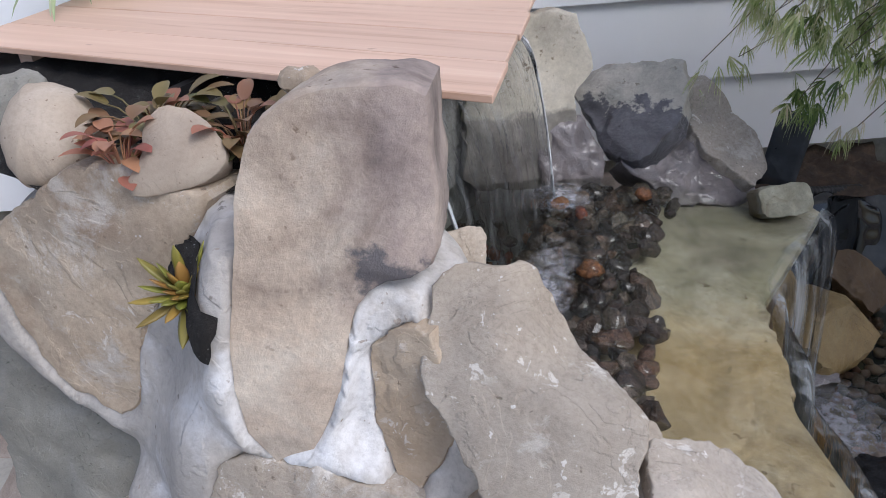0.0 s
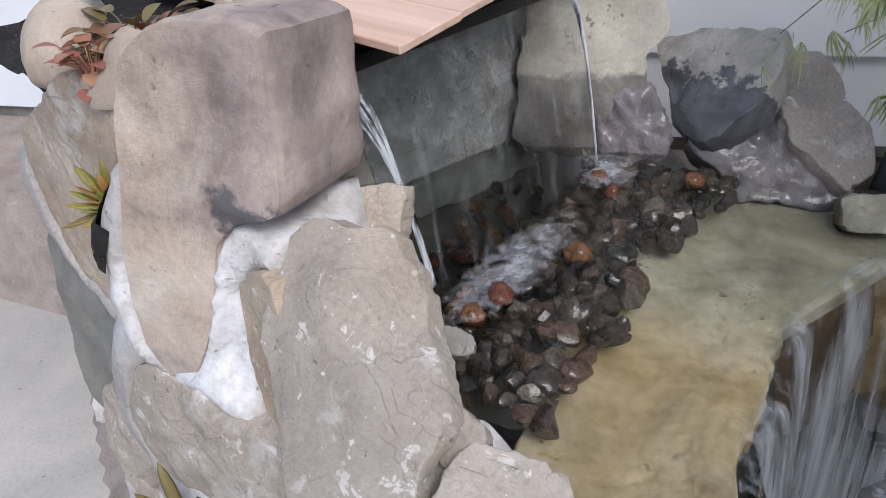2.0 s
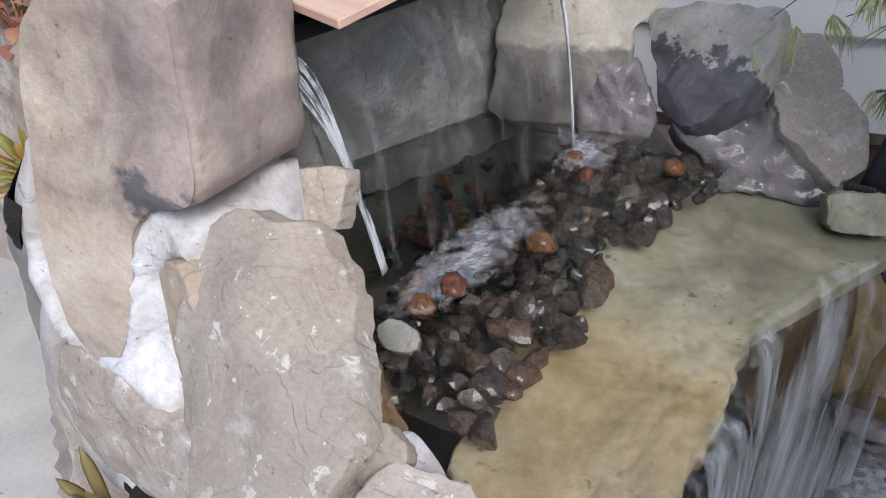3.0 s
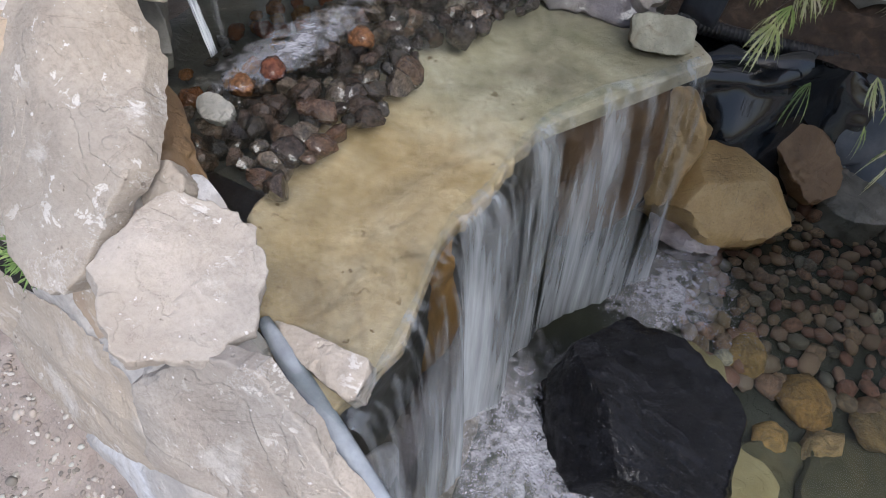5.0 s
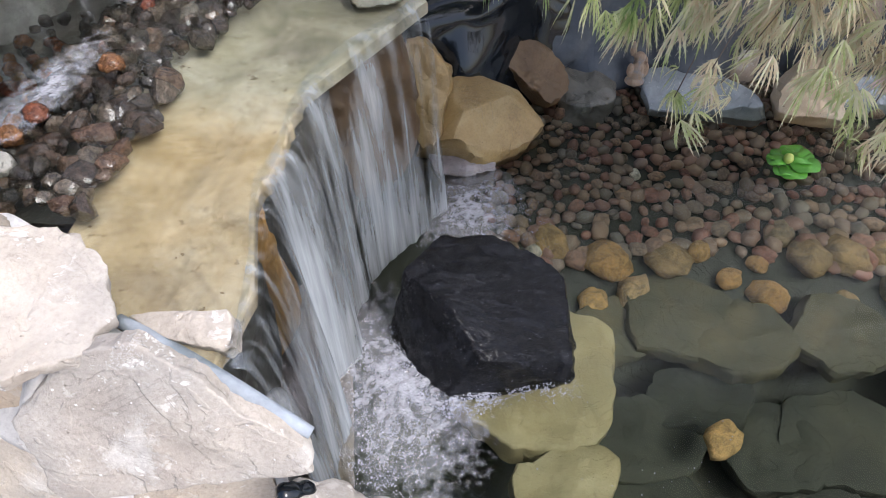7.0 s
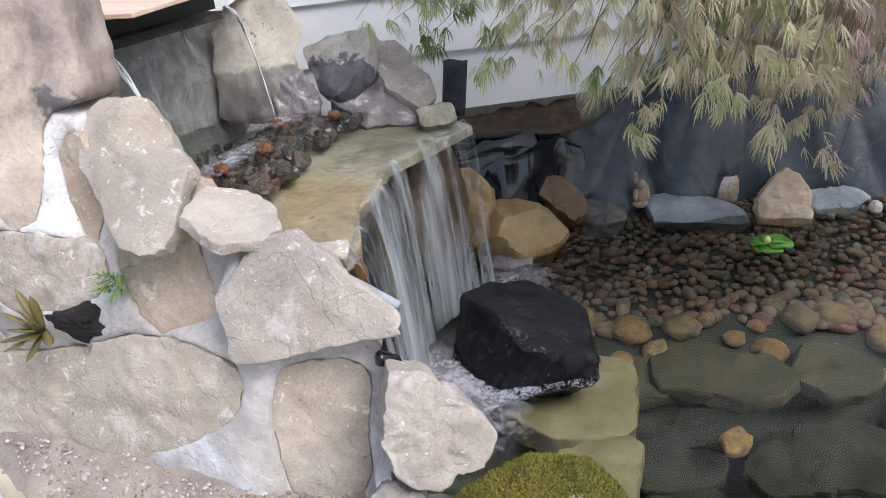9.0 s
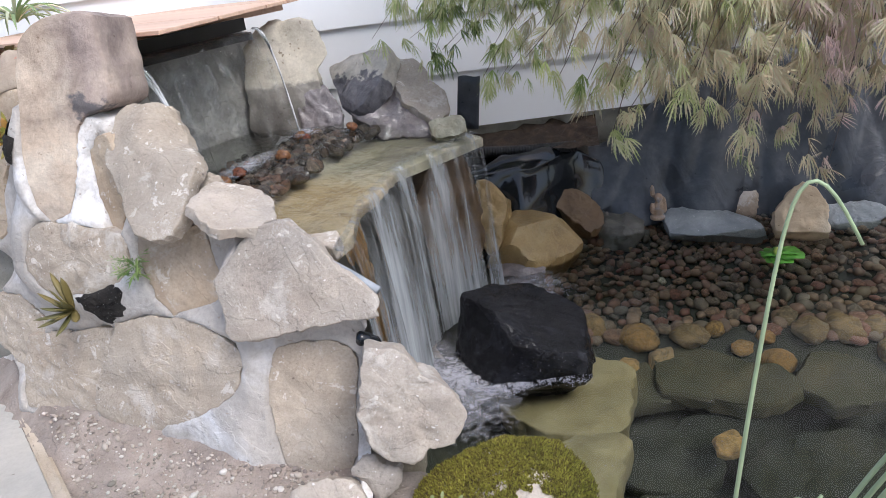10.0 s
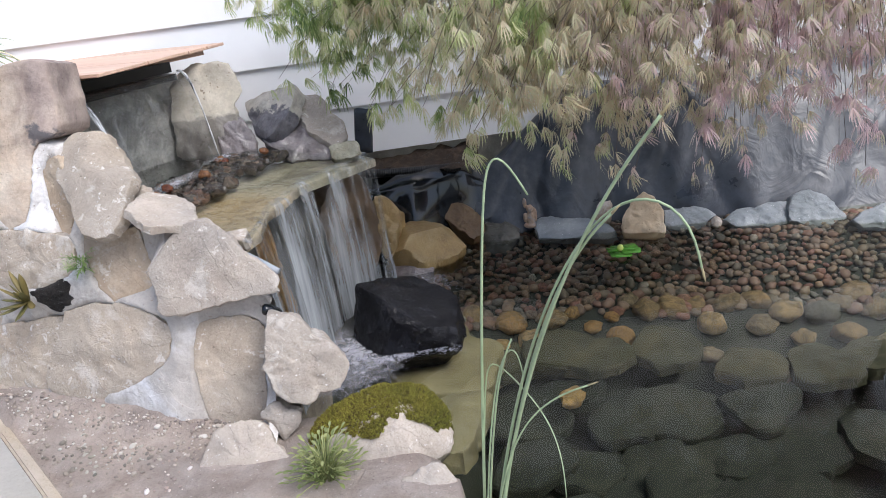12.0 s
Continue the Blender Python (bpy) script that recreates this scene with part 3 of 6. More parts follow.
FOLIAGE = leaf_material("bronze foliage", [(0.0, (0.12, 0.12, 0.045)), (0.35, (0.20, 0.12, 0.065)), (0.6, (0.22, 0.19, 0.075)), (0.8, (0.33, 0.14, 0.09)), (1.0, (0.14, 0.09, 0.05))], 0.45, 0.2, single=True)
RED_LEAF = leaf_material("coral red foliage", [(0.0, (0.36, 0.14, 0.10)), (0.5, (0.42, 0.24, 0.13)), (1.0, (0.33, 0.11, 0.10))], 0.45, 0.2, single=True)
WEED = leaf_material("pale weed", [(0.0, (0.22, 0.28, 0.09)), (1.0, (0.36, 0.40, 0.18))], 0.6, 0.25, single=True)


# ---- rocks ----
def frame_of(n):
    n = Vector(n).normalized()
    v = Vector((0, 0, 1)) - n * n.z
    if v.length < 0.25:
        v = Vector((0, 1, 0)) - n * n.y
    v.normalize()
    return v.cross(n), v, n


FACES = []
PROUD = (7, 10, 11, 14, 15, 16, 17, 18)  # stones that stand out from the mortar
WALL = "stones of the rock wall"


def poly_radii(rnd, w, d, corners=6):
    """Radii in millimetres of an angular slab outline, w by d half sizes."""
    turn = rnd.uniform(0, 6.28)
    pts = []
    for k in range(corners):
        a = turn + 2 * math.pi * (k + rnd.uniform(-0.3, 0.3)) / corners
        q = rnd.uniform(0.85, 1.15)
        pts.append((math.cos(a) * w * q, math.sin(a) * d * q))
    out = []
    for k in range(32):
        a = 2 * math.pi * k / 32
        dx, dy, best = math.cos(a), math.sin(a), 0.0
        for (px, py), (qx, qy) in zip(pts, pts[1:] + pts[:1]):
            ex, ey = qx - px, qy - py
            den = dx * ey - dy * ex
            if abs(den) > 1e-9:
                s, t = (px * ey - py * ex) / den, (px * dy - py * dx) / den
                if s > 0 and -1e-6 <= t <= 1 + 1e-6:
                    best = max(best, s)
        out.append(str(int(1000 * best) + 1))
    return " ".join(out)


def rock(name, label, category, c, n, radii, thick, mat, seed=1, roundness=0.03, lump=0.010, jag=0.007, dome=0.003, group="", parent=None, count=96, facets=5, bev=0.004, chip=0.7, notch=0.045, step=0.0018):
    """A natural stone: the outline of its broad face as radii in millimetres round c, the face's normal n, the depth behind that face.
    The edges are broken by flat chips, the faces uneven; roundness turns the block into a boulder."""
    r = [float(k) * 0.00103 for k in radii.split()]
    u, v, w = frame_of(n)
    rnd = random.Random(seed * 7 + 1)
    mean = sum(r) / len(r)
    corner = [Vector((math.cos(2 * math.pi * k / len(r)) * q, math.sin(2 * math.pi * k / len(r)) * q)) for k, q in enumerate(r)]
    fine = min(1.0, mean / 0.12)
    if group == WALL:
        lump *= 0.55
        chip *= 0.4
    off = Vector((seed * 3.7, seed * 1.3, seed * 2.1))
    inner = [0.0, 0.12, 0.22, 0.32, 0.41, 0.50, 0.58, 0.66, 0.73, 0.80, 0.86, 0.92, 0.965]
    steps = [(s, 0.0, 0.0) for s in inner] + [(1.0, -bev * (1 - math.sin(a)), -bev * (1 - math.cos(a))) for a in (0.35, 0.8, 1.2, 1.5708)]
    sides = [(1.0, 0.0, -q) for q in (0.2, 0.4, 0.6, 0.78)] + [(0.9, 0.0, -0.92), (0.65, 0.0, -1.0), (0.3, 0.0, -1.0), (0.0, 0.0, -1.0)]
    rows = len(steps) + len(sides)
    verts = []
    for i, (s, cut, wz) in enumerate(steps + sides):
        phi = math.pi * i / (rows - 1)
        for k in range(count):
            a = k / count * len(r)
            lo = int(a) % len(r)
            p2 = corner[lo].lerp(corner[(lo + 1) % len(r)], a - int(a))
            length = p2.length * (1.0 + 0.4 * notch * fbm((math.cos(a / len(r) * 6.2832) * 19 + seed, math.sin(a / len(r) * 6.2832) * 19, seed * 0.7), 3) + notch * fbm((math.cos(a / len(r) * 6.2832) * 5 + seed, math.sin(a / len(r) * 6.2832) * 5, seed * 1.7), 4))
            rad = max(0.0, s * (length + cut))
            z = wz if i < len(steps) else wz * (thick - bev) - bev
            ball_r, ball_z = length * math.sin(phi), -thick * (1 - math.cos(phi)) / 2
            rad = rad * (1 - roundness) + ball_r * roundness
            z = z * (1 - roundness) + ball_z * roundness - dome * min(1.0, rad / length) ** 2
            d = p2.normalized()
            p = Vector((d.x * rad, d.y * rad, z))
            rf = min(1.0, rad / length)
            front = (1.0 - rf ** 4) * (1 if i < rows * 0.6 else -1)
            out = Vector((d.x * rf ** 2, d.y * rf ** 2, front)).normalized()
            q = p / mean + off
            e = lump * fine * fbm(q * 1.2, 3) + jag * fine * fbm(q * 3.2, 2)
            if roundness < 0.2 and notch > 0.02:
                lay = 4.0 * fbm(q * 0.9 + Vector((9, 3, 1)), 2)
                e += step * fine * (math.floor(lay) + smooth(0.86, 1.0, lay - math.floor(lay)))
            if i == 0 and k == 0:
                heart = e
            e = heart + (e - heart) * smooth(0.0, 0.32, rf)
            verts.append(p + out * e)
    co = np.array([tuple(p) for p in verts])
    for _ in range(facets):
        a, tilt = rnd.uniform(0, 2 * math.pi), rnd.uniform(0.55, 1.3)
        m = np.array((math.cos(a) * math.cos(tilt), math.sin(a) * math.cos(tilt), math.sin(tilt)))
        far = co @ m
        top = far.max() - rnd.uniform(0.003, 0.022) * chip * mean / 0.15
        over = np.maximum(far - top, 0)
        co = co - over[:, None] * m * 0.92
    for i in (0, rows - 1):
        co[i * count:(i + 1) * count] = co[i * count:(i + 1) * count].mean(0)
    bm = bmesh.new()
    vs = [bm.verts.new(p) for p in co]
    for f in grid_faces(rows, count, True):
        bm.faces.new([vs[j] for j in f])
    bmesh.ops.remove_doubles(bm, verts=bm.verts, dist=0.00005)
    bmesh.ops.recalc_face_normals(bm, faces=bm.faces)
    me = bpy.data.meshes.new(name)
    bm.to_mesh(me)
    bm.free()
    me.polygons.foreach_set("use_smooth", [True] * len(me.polygons))
    me.set_sharp_from_angle(angle=radians(38))
    me.materials.append(mat)
    ob = new(name, me)
    m = Matrix((u, v, w)).transposed().to_4x4()
    m.translation = Vector(c)
    ob.matrix_world = m
    if group == WALL:
        FACES.append((Vector(c), Vector(n).normalized(), mean, u, v, r, 0.04 if seed in PROUD else 1.0))
    return tagged(ob, label, category, group)


# ---- ground: one sheet with the pond's hollow ----
def smooth(a, b, x):
    t = min(1.0, max(0.0, (x - a) / (b - a)))
    return t * t * (3 - 2 * t)


def pond_far(x):
    """The far waterline."""
    return 2.02 + 0.36 * smooth(0.8, 1.5, x) - 0.22 * smooth(2.0, 3.2, x)


def pond_near(x):
    """The near waterline."""
    return 0.62 - 0.25 * smooth(0.8, 1.25, x) - 0.9 * smooth(1.2, 1.7, x)


def ground_height(x, y):
    far, near = pond_far(x), pond_near(x)
    base = 0.05 + 0.008 * fbm((x * 2, y * 2, 0.5), 3)
    if -1.2 < x < 0.56:
        foot = 1.19 - 0.78 * (x + 0.8) if x < -0.3 else 0.80 - 0.18 * (x + 0.3)
        base += 0.10 * smooth(foot - 0.17, foot - 0.01, y) * smooth(0.56, 0.30, x)
    if y > 1.5:
        base = -0.02 + 0.36 * smooth(far + 0.12, far + 0.6, y) if x > 0.7 else 0.45
    if 0.64 < x < 5.5 and near - 0.3 < y < far + 0.3:
        edge = min(smooth(near - 0.02, near + 0.25, y), smooth(0.66, 0.78, x), smooth(5.4, 5.0, x))
        below = far - y
        depth = 0.03 + 0.20 * smooth(0.0, 0.62, below) + 0.36 * smooth(0.60, 1.15, below)
        shelf = smooth(-0.04, 0.03, below)
        t = min(edge, shelf)
        return base * (1 - t) - depth * t
    return base


def axis(lo, hi, step, reach):
    inner = [lo + step * i for i in range(int((hi - lo) / step) + 1)]
    left, right, d = [], [], step
    a, b = lo, hi
    while b < reach:
        d *= 1.7
        a, b = a - d, b + d
        left.append(a)
        right.append(b)
    return left[::-1] + inner + right


gx, gy = axis(-2.4, 5.6, 0.06, 300), axis(-1.6, 3.4, 0.05, 300)
gverts = [(x, y, ground_height(x, y)) for y in gy for x in gx]
ground = mesh_object("ground", gverts, grid_faces(len(gy), len(gx)), SOIL)
tagged(ground, "sandy tan soil with small stones in front of the rock wall", "ground", kind="structure")
pv = [(x, y, ground_height(x, y) + 0.006) for y in [-1.0 + 0.06 * i for i in range(58)] for x in [0.66 + 0.07 * i for i in range(70)]]
pf = [f for f in grid_faces(58, 70) if max(pv[i][2] for i in f) < 0.02]
pond_floor = mesh_object("pond_floor", pv, pf, POND)
tagged(pond_floor, "dark silted liner floor under the pond water", "pond floor", kind="structure")

# water of the lower pond
wxs, wys = [0.6 + 0.1 * i for i in range(49)], [-0.95 + 0.1 * i for i in range(36)]
wverts = [(x, y, 0.002 * fbm((x * 4, y * 4, 1), 2)) for y in wys for x in wxs]
wfaces = [f for f in grid_faces(len(wys), len(wxs)) if any(ground_height(wverts[i][0], wverts[i][1]) < 0.0 for i in f)]
tagged(mesh_object("water", wverts, wfaces, POND_WATER), "clear dark green pond water with small ripples", "water", kind="structure")


# patio: concrete slabs along a slanting edge
def slab(name, outline, z0, z1, mat, parent):
    bm = bmesh.new()
    top = bm.faces.new([bm.verts.new((x, y, z1)) for x, y in outline])
    ext = bmesh.ops.extrude_face_region(bm, geom=[top])
    for vtx in [g for g in ext["geom"] if isinstance(g, bmesh.types.BMVert)]:
        vtx.co.z = z0
    bmesh.ops.bevel(bm, geom=[e for e in bm.edges if all(abs(q.co.z - z1) < 1e-4 for q in e.verts)], offset=0.008, segments=2, affect="EDGES")
    return part(name, bm, mat, parent)


patio = thing("patio", (0, 0, 0), "pale concrete patio slabs with a joint", "patio", kind="structure")
slab("slab", [(-1.02, 1.36), (0.12, 0.22), (0.95, -0.75), (0.95, -6.0), (-7.0, -6.0), (-7.0, -0.64), (-1.86, 1.94), (-1.60, 2.06)], -0.06, 0.075, CONCRETE, patio)
slab("slab", [(-1.61, 2.075), (-1.87, 1.955), (-7.0, -0.62), (-7.0, 2.0), (-2.6, 3.0)], -0.06, 0.075, CONCRETE, patio)

edging = thing("edging_strip", (0, 0, 0), "pale timber edging strip between patio and soil", "edging", kind="structure")
slab("strip", [(-1.00, 1.385), (0.145, 0.24), (0.97, -0.72), (0.94, -0.745), (0.115, 0.215), (-1.025, 1.36)], -0.05, 0.085, EDGING, edging)

# ---- house wall: wide lap siding on a slightly slanting line ----
wall_turn = radians(8)
wall_north = thing("wall_north", (0.3, 2.44, 0), "white painted house wall of wide lap siding", "wall", kind="structure")
wall_north.rotation_euler = (0, 0, wall_turn)
bm = bmesh.new()
bmesh.ops.create_cube(bm, size=1, matrix=Matrix.Translation((0, 0.16, 1.6)) @ Matrix.Diagonal((12, 0.16, 3.0, 1)))
part("sheathing", bm, SIDING, wall_north)
bm = bmesh.new()
bmesh.ops.create_cube(bm, size=1, matrix=Matrix.Translation((0, 0.12, 0.2)) @ Matrix.Diagonal((12, 0.2, 0.6, 1)))
part("footing", bm, GREYROCK, wall_north, "grey concrete footing")
for i in range(9):
    z = 0.505 + 0.262 * i
    bm = bmesh.new()
    prof = [(-0.004, z), (0.006, z), (0.03, z + 0.285), (0.018, z + 0.285)]
    ends = [[bm.verts.new((x, y, zz)) for y, zz in prof] for x in (-6, 6)]
    for k in range(4):
        bm.faces.new((ends[0][k], ends[0][(k + 1) % 4], ends[1][(k + 1) % 4], ends[1][k]))
    bm.faces.new(ends[0])
    bm.faces.new(ends[1])
    ob = part("siding_board", bm, SIDING, wall_north)
    ob.location.y = -0.004

# soil of the planter behind the left stones
sv = [(-0.95 + 0.045 * i, 1.10 + 0.05 * j + 0.16 * smooth(-0.4, -0.95, -0.95 + 0.045 * i), 1.07 + 0.012 * j + 0.03 * fbm((i * 0.4, j * 0.4, 7), 3)) for i in range(20) for j in range(9)]
tagged(mesh_object("planter_soil", sv, grid_faces(20, 9), POTSOIL), "black potting soil with white perlite in the planter", "soil", kind="structure")

# basin of the upper pool and its dark floor
bv, bcols = [], 40
for i in range(30):
    y = 1.03 + 1.02 * i / 29
    for j in range(bcols):
        x = -0.16 + 0.06 * smooth(1.2, 1.0, y) + (0.76 - 0.06 * smooth(1.2, 1.0, y)) * j / (bcols - 1)
        z = 0.645 - 0.03 * smooth(0.25, 0.05, x) + 0.04 * fbm((x * 7, y * 7, 3), 3) * 0.3 - 0.09 * smooth(0.4, 0.52, x)
        bv.append((x, y, z))
tagged(mesh_object("basin_floor", bv, grid_faces(30, bcols), DARKSTONE), "dark wet stone floor of the small upper pool", "pool floor", kind="structure")

# ---- the wall's stones ----
rock("wall_stone", "large tan sandstone boulder set in mortar beside a succulent", "stone", (-0.543, 1.104, 0.900), (-0.27, -0.96, 0.08), "152 175 229 331 268 261 241 223 194 178 170 168 173 186 210 225 225 225 221 226 235 246 262 265 280 247 177 140 130 128 131 140", 0.22, SAND_WARM, 1, 0.037, 0.018, group=WALL, count=130, bev=0.012)
rock("wall_stone", "rough grey mossy stone at the foot of the wall", "stone", (-0.787, 1.190, 0.407), (-0.20, -0.97, 0.15), "229 230 201 183 212 353 236 177 162 176 231 293 254 243 247 236", 0.2, GREYROCK, 2, 0.05, 0.03, group=WALL)
rock("round_stone", "round tan stone on the planter's edge", "stone", (-0.584, 1.161, 1.172), (0.00, -0.80, 0.60), "78 79 82 84 88 94 86 80 79 78 82 92 89 86 83 80", 0.16, ROUND, 3, 0.8, 0.006, 0.002, group=WALL, notch=0.008, facets=0)
rock("heart_stone", "smooth cream heart-shaped stone on the planter's edge", "stone", (-0.322, 1.086, 1.152), (0.00, -0.80, 0.60), "78 74 69 67 67 66 67 70 71 76 77 72 69 63 57 54 53 59 73 93 89 79 68 62 58 57 58 60 64 69 75 79", 0.09, ROUND, 4, 0.35, 0.004, 0.001, group=WALL, notch=0.008, facets=0, bev=0.012)
rock("tall_stone", "tall smooth tan boulder standing upright in mortar", "stone", (-0.067, 0.903, 1.073), (0.00, -0.99, 0.13), "150 154 161 172 184 208 248 240 226 216 210 200 190 178 160 145 133 126 123 122 124 129 139 154 175 209 262 322 349 313 218 133 97 83 79 76 80 88 118 140", 0.26, TALL, 5, 0.05, 0.010, 0.003, 0.006, group=WALL, count=160, notch=0.008, facets=0, bev=0.016)
rock("wall_stone", "small grey wedge stone beside the tall boulder", "stone", (0.093, 1.104, 0.951), (0.10, -0.86, 0.50), "46 48 50 56 60 54 49 44 41 41 41 44 44 44 46 50 54 56 62 56 48 44 41 41 41 42 44 49 57 51 47 45", 0.07, SAND, 6, 0.037, 0.006, group=WALL)
leaning_slab = rock("wall_stone", "broad flat sandstone slab leaning on the wall", "stone", (0.197, 0.806, 0.905), (-0.12, -0.75, 0.66), "142 130 122 118 119 127 144 164 187 191 203 215 212 176 163 158 137 119 108 103 107 117 133 158 190 209 221 215 195 165 149 142", 0.06, SAND_GREY, 7, 0.02, 0.012, 0.004, 0.01, group=WALL, count=120)
for vtx in leaning_slab.data.vertices:  # its far upper corner bends back
    k = smooth(-0.06, 0.13, vtx.co.x) * smooth(-0.02, 0.16, vtx.co.y)
    vtx.co.z -= 0.14 * k
    vtx.co.x -= 0.05 * k
rock("wall_stone", "narrow brown stone wedged in the mortar", "stone", (0.040, 0.868, 0.855), (-0.42, -0.90, 0.11), "68 66 66 68 70 76 90 112 118 112 107 102 100 94 79 71 69 70 74 82 90 96 118 163 169 124 105 90 78 72 68 68", 0.1, BROWN, 8, 0.02, 0.012, group=WALL, facets=3, chip=0.6)
rock("wall_stone", "small sandstone chip between two slabs", "stone", (0.337, 0.833, 0.829), (0.00, -0.60, 0.80), "36 36 35 35 32 30 30 31 34 33 33 34 36 41 35 31 29 28 29 30 31 33 36 41 37 33 32 31 31 30 31 33", 0.05, SAND, 9, 0.05, 0.006, group=WALL)
rock("wall_stone", "flat pale sandstone cap beside the spillway", "stone", (0.439, 0.738, 0.793), (0.34, -0.10, 0.93), "121 120 121 119 122 130 121 108 100 97 98 103 113 108 107 111 118 132 130 119 114 114 116 110 108 110 106 97 105 111 110 113", 0.036, SAND_PALE, 10, 0.02, 0.01, 0.005, group=WALL)
rock("wall_stone", "large pointed sandstone slab beside the waterfall", "stone", (0.571, 0.625, 0.601), (-0.01, -0.97, 0.24), "188 159 143 134 133 138 146 157 165 161 163 158 154 156 165 178 185 177 179 200 182 161 137 123 116 113 114 120 137 167 239 228", 0.04, SAND_PALE, 11, 0.025, 0.014, 0.004, group=WALL, count=120)
rock("wall_stone", "wide grey-beige stone low in the wall", "stone", (0.105, 0.715, 0.310), (-0.25, -0.95, 0.20), "267 288 296 254 226 208 186 175 170 173 173 180 196 193 194 200 214 262 299 298 229 206 227 178 150 144 144 149 156 169 193 230", 0.16, SAND, 12, 0.037, 0.02, group=WALL, count=120)
rock("wall_stone", "upright mauve-grey stone low in the wall", "stone", (0.566, 0.646, 0.221), (0.10, -0.97, 0.20), "111 117 130 152 193 200 198 192 192 189 194 178 156 141 131 124 122 125 130 139 155 179 207 212 207 207 186 169 149 127 117 112", 0.12, SAND, 13, 0.03, 0.012, group=WALL)
rock("wall_stone", "pale block of sandstone at the waterfall's foot", "stone", (0.855, 0.492, 0.318), (0.25, -0.94, 0.21), "126 113 106 101 95 94 107 134 148 157 174 152 128 116 113 112 114 115 119 125 129 135 137 127 134 127 119 129 148 152 148 143", 0.15, SAND_PALE, 14, 0.037, 0.02, group=WALL)
rock("wall_stone", "small pale stone under the block", "stone", (0.757, 0.483, 0.125), (0.10, -0.95, 0.31), "60 66 57 45 40 37 38 44 55 61 63 64 63 65 69 67 50 41 36 36 38 41 47 61 72 63 57 55 54 56 58 58", 0.1, SAND_PALE, 15, 0.3, 0.01, group=WALL)
rock("wall_stone", "pale stone lying at the wall's foot on soil", "stone", (0.637, 0.381, 0.062), (0.00, -0.80, 0.60), "155 128 117 120 120 122 125 120 116 112 113 114 117 119 123 123 127 130 140 141 139 125 115 110 110 113 101 98 105 116 128 149", 0.12, SAND_PALE, 16, 0.05, 0.012, group=WALL)
rock("wall_stone", "pale stone lying in front of the wall on soil", "stone", (0.792, 0.220, 0.000), (0.00, -0.80, 0.60), "94 85 75 69 67 66 68 73 74 69 67 68 70 75 83 94 88 86 88 93 78 66 59 55 54 55 58 64 75 95 95 92", 0.12, SAND_PALE, 17, 0.062, 0.012, group=WALL)
rock("edge_stone", "pale stone at the pond's near edge", "stone", (1.216, 0.177, 0.026), (0.00, -0.75, 0.66), "110 104 103 103 104 106 99 93 84 79 77 79 83 91 100 115 128 129 135 110 90 78 71 68 68 70 76 86 104 127 120 118", 0.14, SAND_PALE, 18, 0.3, 0.012, group=WALL)
rock("wall_stone", "brown-grey stone set back under the flat slab", "stone", (0.220, 0.775, 0.618), (-0.10, -0.95, 0.30), "109 108 109 116 128 143 124 113 108 110 126 154 154 140 132 118 110 107 108 113 117 120 128 138 128 124 125 131 144 151 128 117", 0.1, SAND_WARM, 19, 0.05, 0.012, group=WALL)
rock("wall_stone", "tan stone low beside the mortar", "stone", (-0.484, 0.950, 0.357), (-0.30, -0.93, 0.20), "127 140 141 126 118 114 116 120 119 122 130 146 158 138 126 121 121 125 135 125 118 116 119 124 125 131 143 149 132 124 120 121", 0.14, SAND, 20, 0.05, 0.016, group=WALL)
rock("wall_stone", "tan stone under the tall boulder", "stone", (-0.125, 0.833, 0.637), (-0.20, -0.96, 0.20), "199 195 187 151 124 109 101 98 98 102 110 127 151 160 176 174 177 189 169 157 152 136 119 108 104 104 107 114 122 135 159 189", 0.12, SAND, 21, 0.05, 0.014, group=WALL)
rock("wall_stone", "pinkish tan stone low in the wall at the soil line", "stone", (-0.276, 0.835, 0.271), (-0.25, -0.95, 0.20), "140 180 277 279 206 167 146 135 126 123 125 132 147 172 174 176 184 201 232 253 205 177 162 154 147 145 151 162 155 142 136 135", 0.1, SAND, 22, 0.05, 0.012, group=WALL)

# ---- mortar body of the rock wall, packed nearly flush with the stones' faces ----
def wall_top(x):
    pts = [(-1.3, 0.55), (-0.95, 0.80), (-0.6, 1.06), (-0.25, 1.06), (-0.05, 1.03), (0.10, 0.98), (0.2, 0.88), (0.3, 0.80), (0.45, 0.70), (0.62, 0.56), (0.75, 0.44), (0.95, 0.22)]
    for (a, za), (b, zb) in zip(pts, pts[1:]):
        if x <= b:
            return za + (zb - za) * max(0.0, (x - a)) / (b - a)
    return pts[-1][1]


